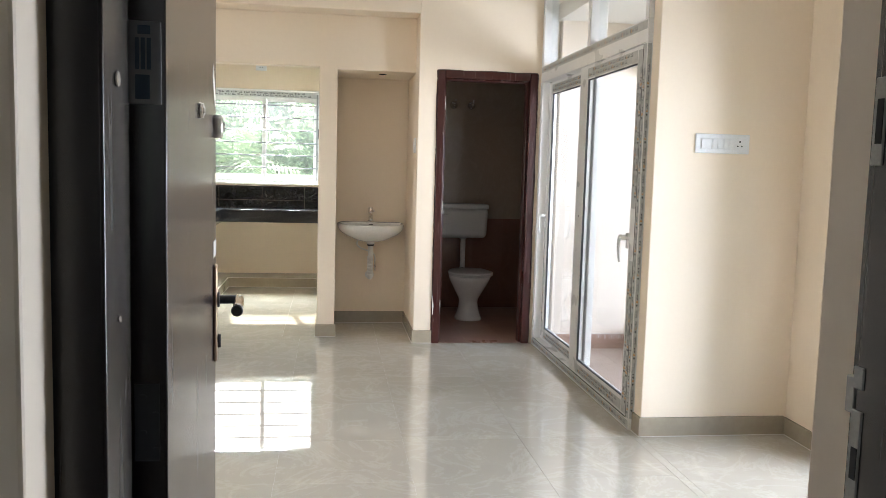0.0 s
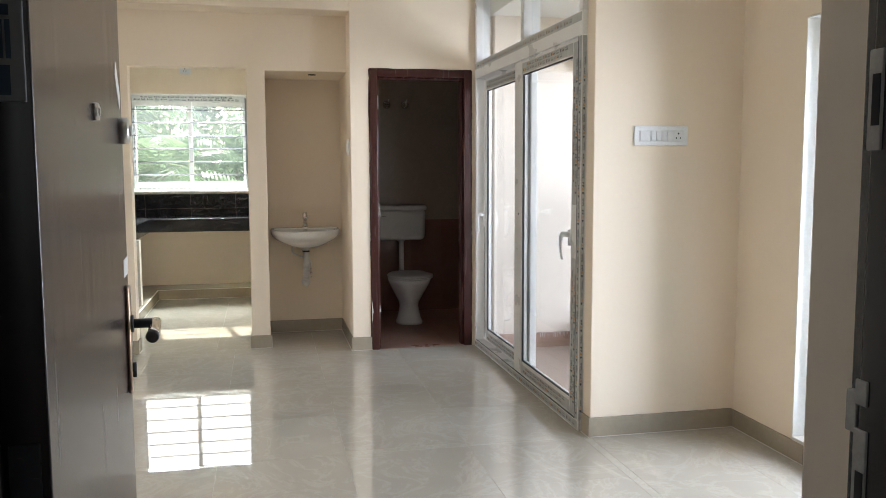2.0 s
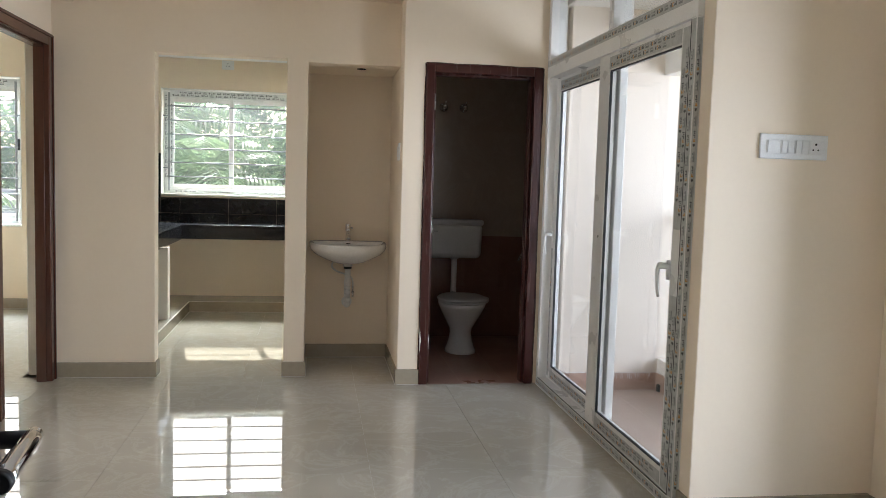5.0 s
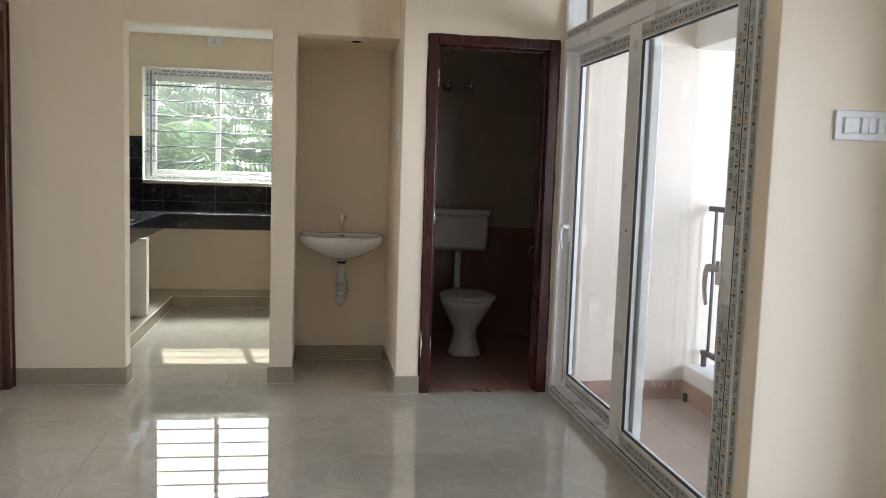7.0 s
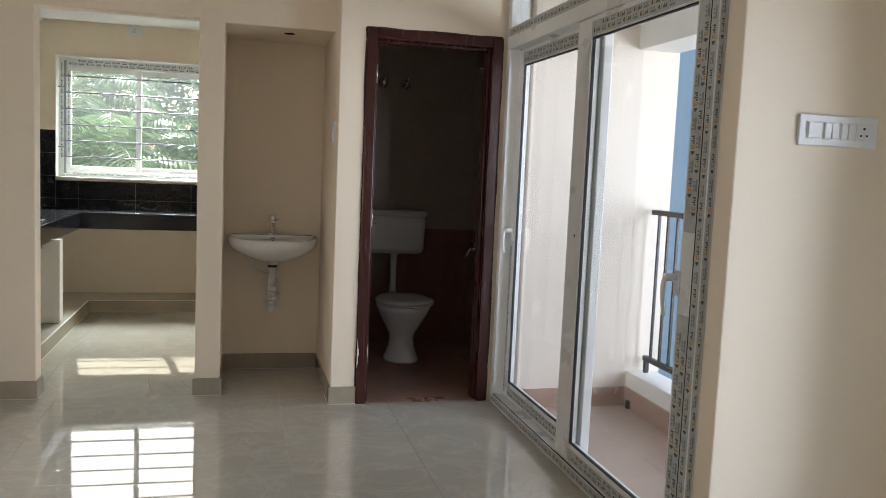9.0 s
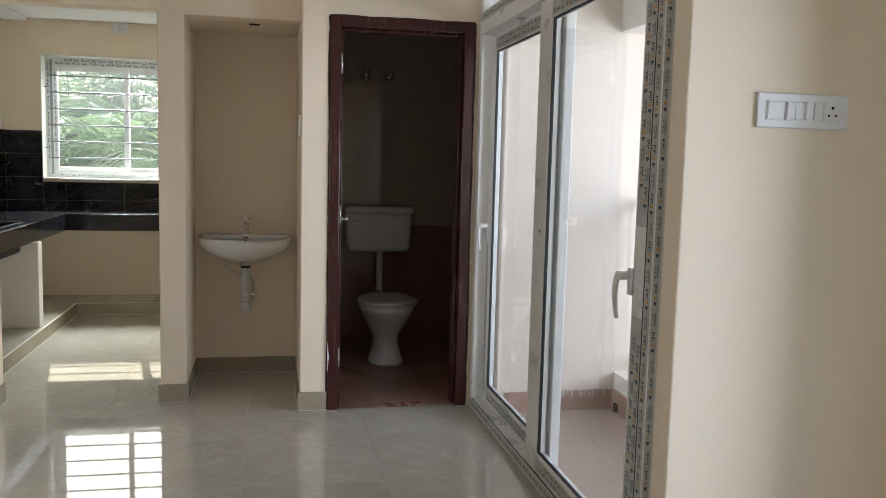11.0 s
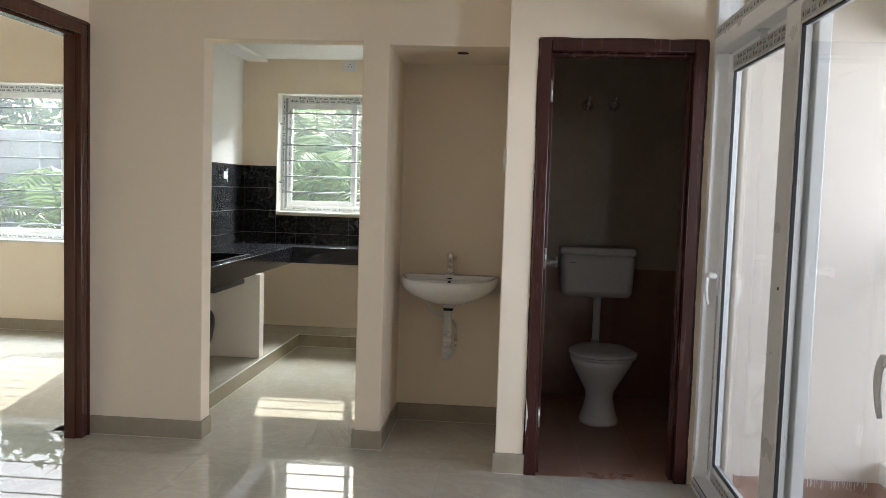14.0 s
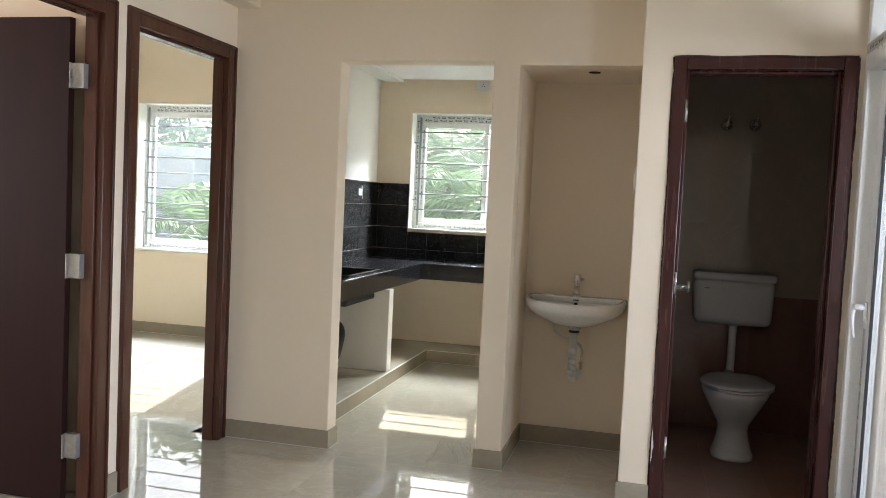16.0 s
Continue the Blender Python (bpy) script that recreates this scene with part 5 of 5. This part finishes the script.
for k, x in enumerate(mods):
    part("module_bezel", box(x - 0.003, 4.5865, 1.499, x + 0.055, 4.5895, 1.555, 0.0015, 1), SWITCH, board)
    if k < 3:
        if k == 0:
            rocker(board, x + 0.001, 1.503, x + 0.051, 1.551, 4.5870)
        else:
            rocker(board, x + 0.001, 1.503, x + 0.025, 1.551, 4.5870, 1)
            rocker(board, x + 0.027, 1.503, x + 0.051, 1.551, 4.5870, -1 if k == 1 else 1)
    else:
        pins = bmesh.new()
        for px, pz, r in ((0, 0.012, 0.0045), (-0.011, -0.010, 0.0035), (0.011, -0.010, 0.0035)):
            add_tube(pins, [(x + 0.026 + px, 4.5845, 1.527 + pz), (x + 0.026 + px, 4.5869, 1.527 + pz)], r, 12)
        part("socket_face", box(x + 0.002, 4.5855, 1.503, x + 0.050, 4.5870, 1.551, 0.001, 1), SWITCH, board)
        part("pin_hole", pins, DARK_HOLE, board)

nsw = empty("niche_switch", 0.915, 7.08, 1.53, "small white switch on the side of the basin niche", "switch")
part("plate", box(0.905, 7.03, 1.475, 0.9155, 7.12, 1.59, 0.003, 2), SWITCH, nsw)
part("rocker", box(0.900, 7.05, 1.50, 0.906, 7.10, 1.565, 0.0015, 1), SWITCH, nsw)
ksw = empty("kitchen_switch", -1.492, 9.77, 1.44, "small white switch plate on the black kitchen tiles", "switch")
part("plate", box(-1.493, 9.69, 1.38, -1.480, 9.83, 1.50, 0.003, 2), SWITCH, ksw)
part("rocker", box(-1.481, 9.72, 1.41, -1.475, 9.80, 1.47, 0.0015, 1), SWITCH, ksw)
kso = empty("kitchen_socket", -0.53, 10.25, 2.44, "white socket plate high on the kitchen wall", "socket")
part("plate", box(-0.59, 10.238, 2.395, -0.47, 10.2505, 2.485, 0.003, 2), SWITCH, kso)
pins = bmesh.new()
for px, pz in ((0, 0.012), (-0.012, -0.010), (0.012, -0.010)):
    add_tube(pins, [(-0.53 + px, 10.2365, 2.44 + pz), (-0.53 + px, 10.2385, 2.44 + pz)], 0.0045, 10)
part("pin_hole", pins, DARK_HOLE, kso)


# ---- balcony railing ----
railing = empty("balcony_railing", 2.78, 5.8, 0.19, "black painted steel balcony railing with upright bars", "railing", kind="structure")
part("top_rail", box(2.76, 4.78, 1.135, 2.80, 6.765, 1.165, 0.003), BLACK_STEEL, railing)
part("bottom_rail", box(2.762, 4.78, 0.262, 2.798, 6.765, 0.290, 0.003), BLACK_STEEL, railing)
for k in range(19):
    y = 6.70 - k * 0.105
    part("bar", box(2.772, y - 0.007, 0.29, 2.788, y + 0.007, 1.135, 0.002, 1), BLACK_STEEL, railing)
for y in (6.745, 5.80, 4.85):
    part("post", box(2.766, y - 0.012, 0.185, 2.794, y + 0.012, 0.262, 0.002, 1), BLACK_STEEL, railing)


# ---- outside ----
GZ = -3.6
tagged(part("ground", box(-400, -400, GZ - 0.5, 400, 900, GZ), GROUND), "dry scrubby ground around the building", "ground", kind="structure")
blue = empty("neighbour_house", 6.0, 12.0, GZ, "pale blue rendered neighbouring house", "house")
part("wall", box(3.6, 8.9, GZ, 9.0, 15.0, 5.4, 0.02), BLUE, blue)
part("roof", box(3.4, 8.7, 5.4, 9.2, 15.2, 5.6, 0.02), CONCRETE, blue)
shed = empty("concrete_structure", -6.2, 15.0, GZ, "weathered grey concrete water tank tower behind palm fronds", "tower")
part("shaft", box(-6.75, 14.6, GZ, -6.0, 15.4, 1.9, 0.02), CONCRETE, shed)
part("slab", box(-6.95, 14.45, 1.9, -5.9, 15.55, 2.05, 0.02), CONCRETE, shed)
low = empty("compound_wall", -5.5, 16.0, GZ, "weathered grey concrete yard wall", "wall")
part("wall", box(-10.0, 16.0, GZ, -4.2, 16.25, 0.9, 0.02), CONCRETE, low)
part("coping", box(-10.0, 15.92, 0.9, -4.2, 16.33, 0.99, 0.02), CONCRETE, low)


def palm(x, y, top, seed, fronds=22, length=2.6, label="coconut palm with drooping feathery fronds"):
    r = random.Random(seed)
    t = empty("palm_tree", x, y, GZ, label, "palm tree", "palms outside")
    lean = r.uniform(-0.5, 0.5)
    trunk = bezier((x + lean, y, GZ), (x + lean * 0.3, y, GZ + 1.5), (x, y, top - 1.5), (x, y, top), 16)
    part("trunk", tube(trunk, [0.19 - 0.06 * i / 16 + 0.012 * (i % 2) for i in range(17)], 12), BARK, t)
    bm = bmesh.new()
    for k in range(fronds):
        az = 2 * math.pi * (k * 0.381966) + r.uniform(-0.2, 0.2)
        el = radians(75 - 95 * (k / fronds) + r.uniform(-8, 8))
        L = length * r.uniform(0.85, 1.1)
        out = Vector((math.cos(az), math.sin(az), 0))
        p0 = Vector((x, y, top))
        d0 = out * math.cos(el) + Z * math.sin(el)
        pts = bezier(p0, p0 + d0 * L * 0.4, p0 + d0 * L * 0.75 - Z * L * 0.12, p0 + out * L * (0.55 + 0.4 * math.cos(el)) + Z * L * (0.75 * math.sin(el) - 0.55), 14)
        add_tube(bm, pts, [0.018 - 0.001 * i for i in range(15)], 5)
        for i in range(1, 15):
            for h in (0.0, 0.5):
                if i == 14 and h:
                    continue
                a = pts[i].lerp(pts[min(14, i + 1)], h)
                d = (pts[min(14, i + 1)] - pts[i - 1]).normalized()
                side = d.cross(Z)
                side = side.normalized() if side.length > 0.05 else out.cross(Z)
                ll = L * 0.26 * math.sin(math.pi * min(0.95, (i + h) / 15 + 0.12)) * r.uniform(0.85, 1.15)
                for sg in (-1, 1):
                    tip = a + (side * sg * 0.85 + d * 0.45 - Z * (0.35 + 0.25 * r.random())).normalized() * ll
                    mid = a.lerp(tip, 0.5) + Z * 0.03
                    w = d * 0.022
                    vs = [bm.verts.new(q) for q in (a - w * 0.6, a + w * 0.6, mid + w, tip, mid - w)]
                    bm.faces.new(vs)
    part("crown", bm, PALM_LEAF, t)
    return t


def leaf_cluster(bm, c, rad, n, r, size):
    for _ in range(n):
        v = Vector((r.gauss(0, 1), r.gauss(0, 1), r.gauss(0, 0.8)))
        p = Vector(c) + v.normalized() * rad * r.random() ** 0.45
        a = Vector((r.uniform(-1, 1), r.uniform(-1, 1), r.uniform(-0.9, 0.3))).normalized()
        b = a.cross(Vector((r.uniform(-1, 1), r.uniform(-1, 1), r.uniform(-1, 1)))).normalized()
        s = size * r.uniform(0.6, 1.3)
        vs = [bm.verts.new(p + q) for q in (a * -s, b * s * 0.38 - a * s * 0.1, a * s, b * -s * 0.38 - a * s * 0.1)]
        bm.faces.new(vs)


def broad_tree(x, y, base_z, top, spread, seed, n_clumps=26, leaves=150, size=0.09, mat=None, label="leafy green tree seen through the window", thick=1.0):
    r = random.Random(seed)
    t = empty("tree", x, y, GZ, label, "tree", "trees outside")
    fork = base_z + 0.25 * (top - base_z)
    bm = tube(bezier((x, y, GZ), (x + 0.1, y, GZ + 1), (x - 0.1, y, fork - 0.5), (x, y, fork), 10), [thick * (0.16 - 0.006 * i) for i in range(11)], 10)
    crown = bmesh.new()
    for k in range(n_clumps):
        az, h = r.uniform(0, 2 * math.pi), r.random()
        rad = spread * (0.35 + 0.65 * math.sin(math.pi * (0.15 + 0.75 * h))) * r.uniform(0.45, 1)
        c = Vector((x + rad * math.cos(az), y + rad * math.sin(az), base_z + (top - base_z) * h))
        if k % 2 == 0:
            add_tube(bm, bezier((x, y, fork - 0.1), (x, y, fork + 0.4), c - Vector((0, 0, 0.5)), c, 6), [thick * w for w in (0.06, 0.052, 0.045, 0.036, 0.028, 0.018, 0.01)], 6)
        leaf_cluster(crown, c, spread * r.uniform(0.24, 0.42), leaves, r, size)
    part("trunk", bm, BARK, t)
    part("crown", crown, mat or TREE_LEAF, t)
    return t


palm(-2.45, 17.2, 1.95, 3, 24, 2.5)
palm(-1.3, 14.2, 1.25, 4, 20, 2.0, "young coconut palm with bright arching fronds")
palm(-5.0, 13.4, 0.7, 5, 18, 1.9, "young coconut palm with bright arching fronds")
palm(0.9, 19.0, 2.1, 8, 20, 2.5)
broad_tree(-0.3, 16.4, -0.8, 1.75, 1.1, 11, 26)
broad_tree(-2.9, 14.6, -2.0, 0.8, 0.8, 12, 20)
broad_tree(-4.6, 20.0, -0.5, 3.0, 1.8, 13, 28, 150, 0.12)
broad_tree(-8.0, 18.5, -0.5, 3.9, 1.8, 14, 30, 150, 0.12)
broad_tree(-1.9, 21.0, -0.5, 3.4, 1.9, 31, 30, 170, 0.12)
broad_tree(0.6, 22.0, -0.5, 3.8, 1.9, 32, 30, 170, 0.12)
broad_tree(1.9, 17.0, -0.6, 2.6, 1.5, 15, 26)

# unseen concrete beam, added beyond the trees to shade the lower kitchen window
shade_beam = empty("shade_gantry", -1.2, 17.35, GZ, "unseen concrete beam on two posts, added to shade the kitchen window", "gantry")
part("beam", box(-3.62, 17.27, 6.24, 1.45, 17.42, 6.90, 0.01), CONCRETE, shade_beam)
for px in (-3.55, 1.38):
    part("post", box(px - 0.07, 17.28, GZ, px + 0.07, 17.41, 6.239, 0.008), CONCRETE, shade_beam)

far = bmesh.new()
rng = random.Random(21)
for k in range(190):
    x = -26 + 40 * (k / 190) + rng.uniform(-0.6, 0.6)
    leaf_cluster(far, (x, 31 + rng.uniform(-3, 3), rng.uniform(-2.8, 1.7)), rng.uniform(0.9, 1.7), 170, rng, 0.24)
tagged(part("far_woods", far, FAR_LEAF), "hazy line of distant green trees", "woods", kind="stuff")
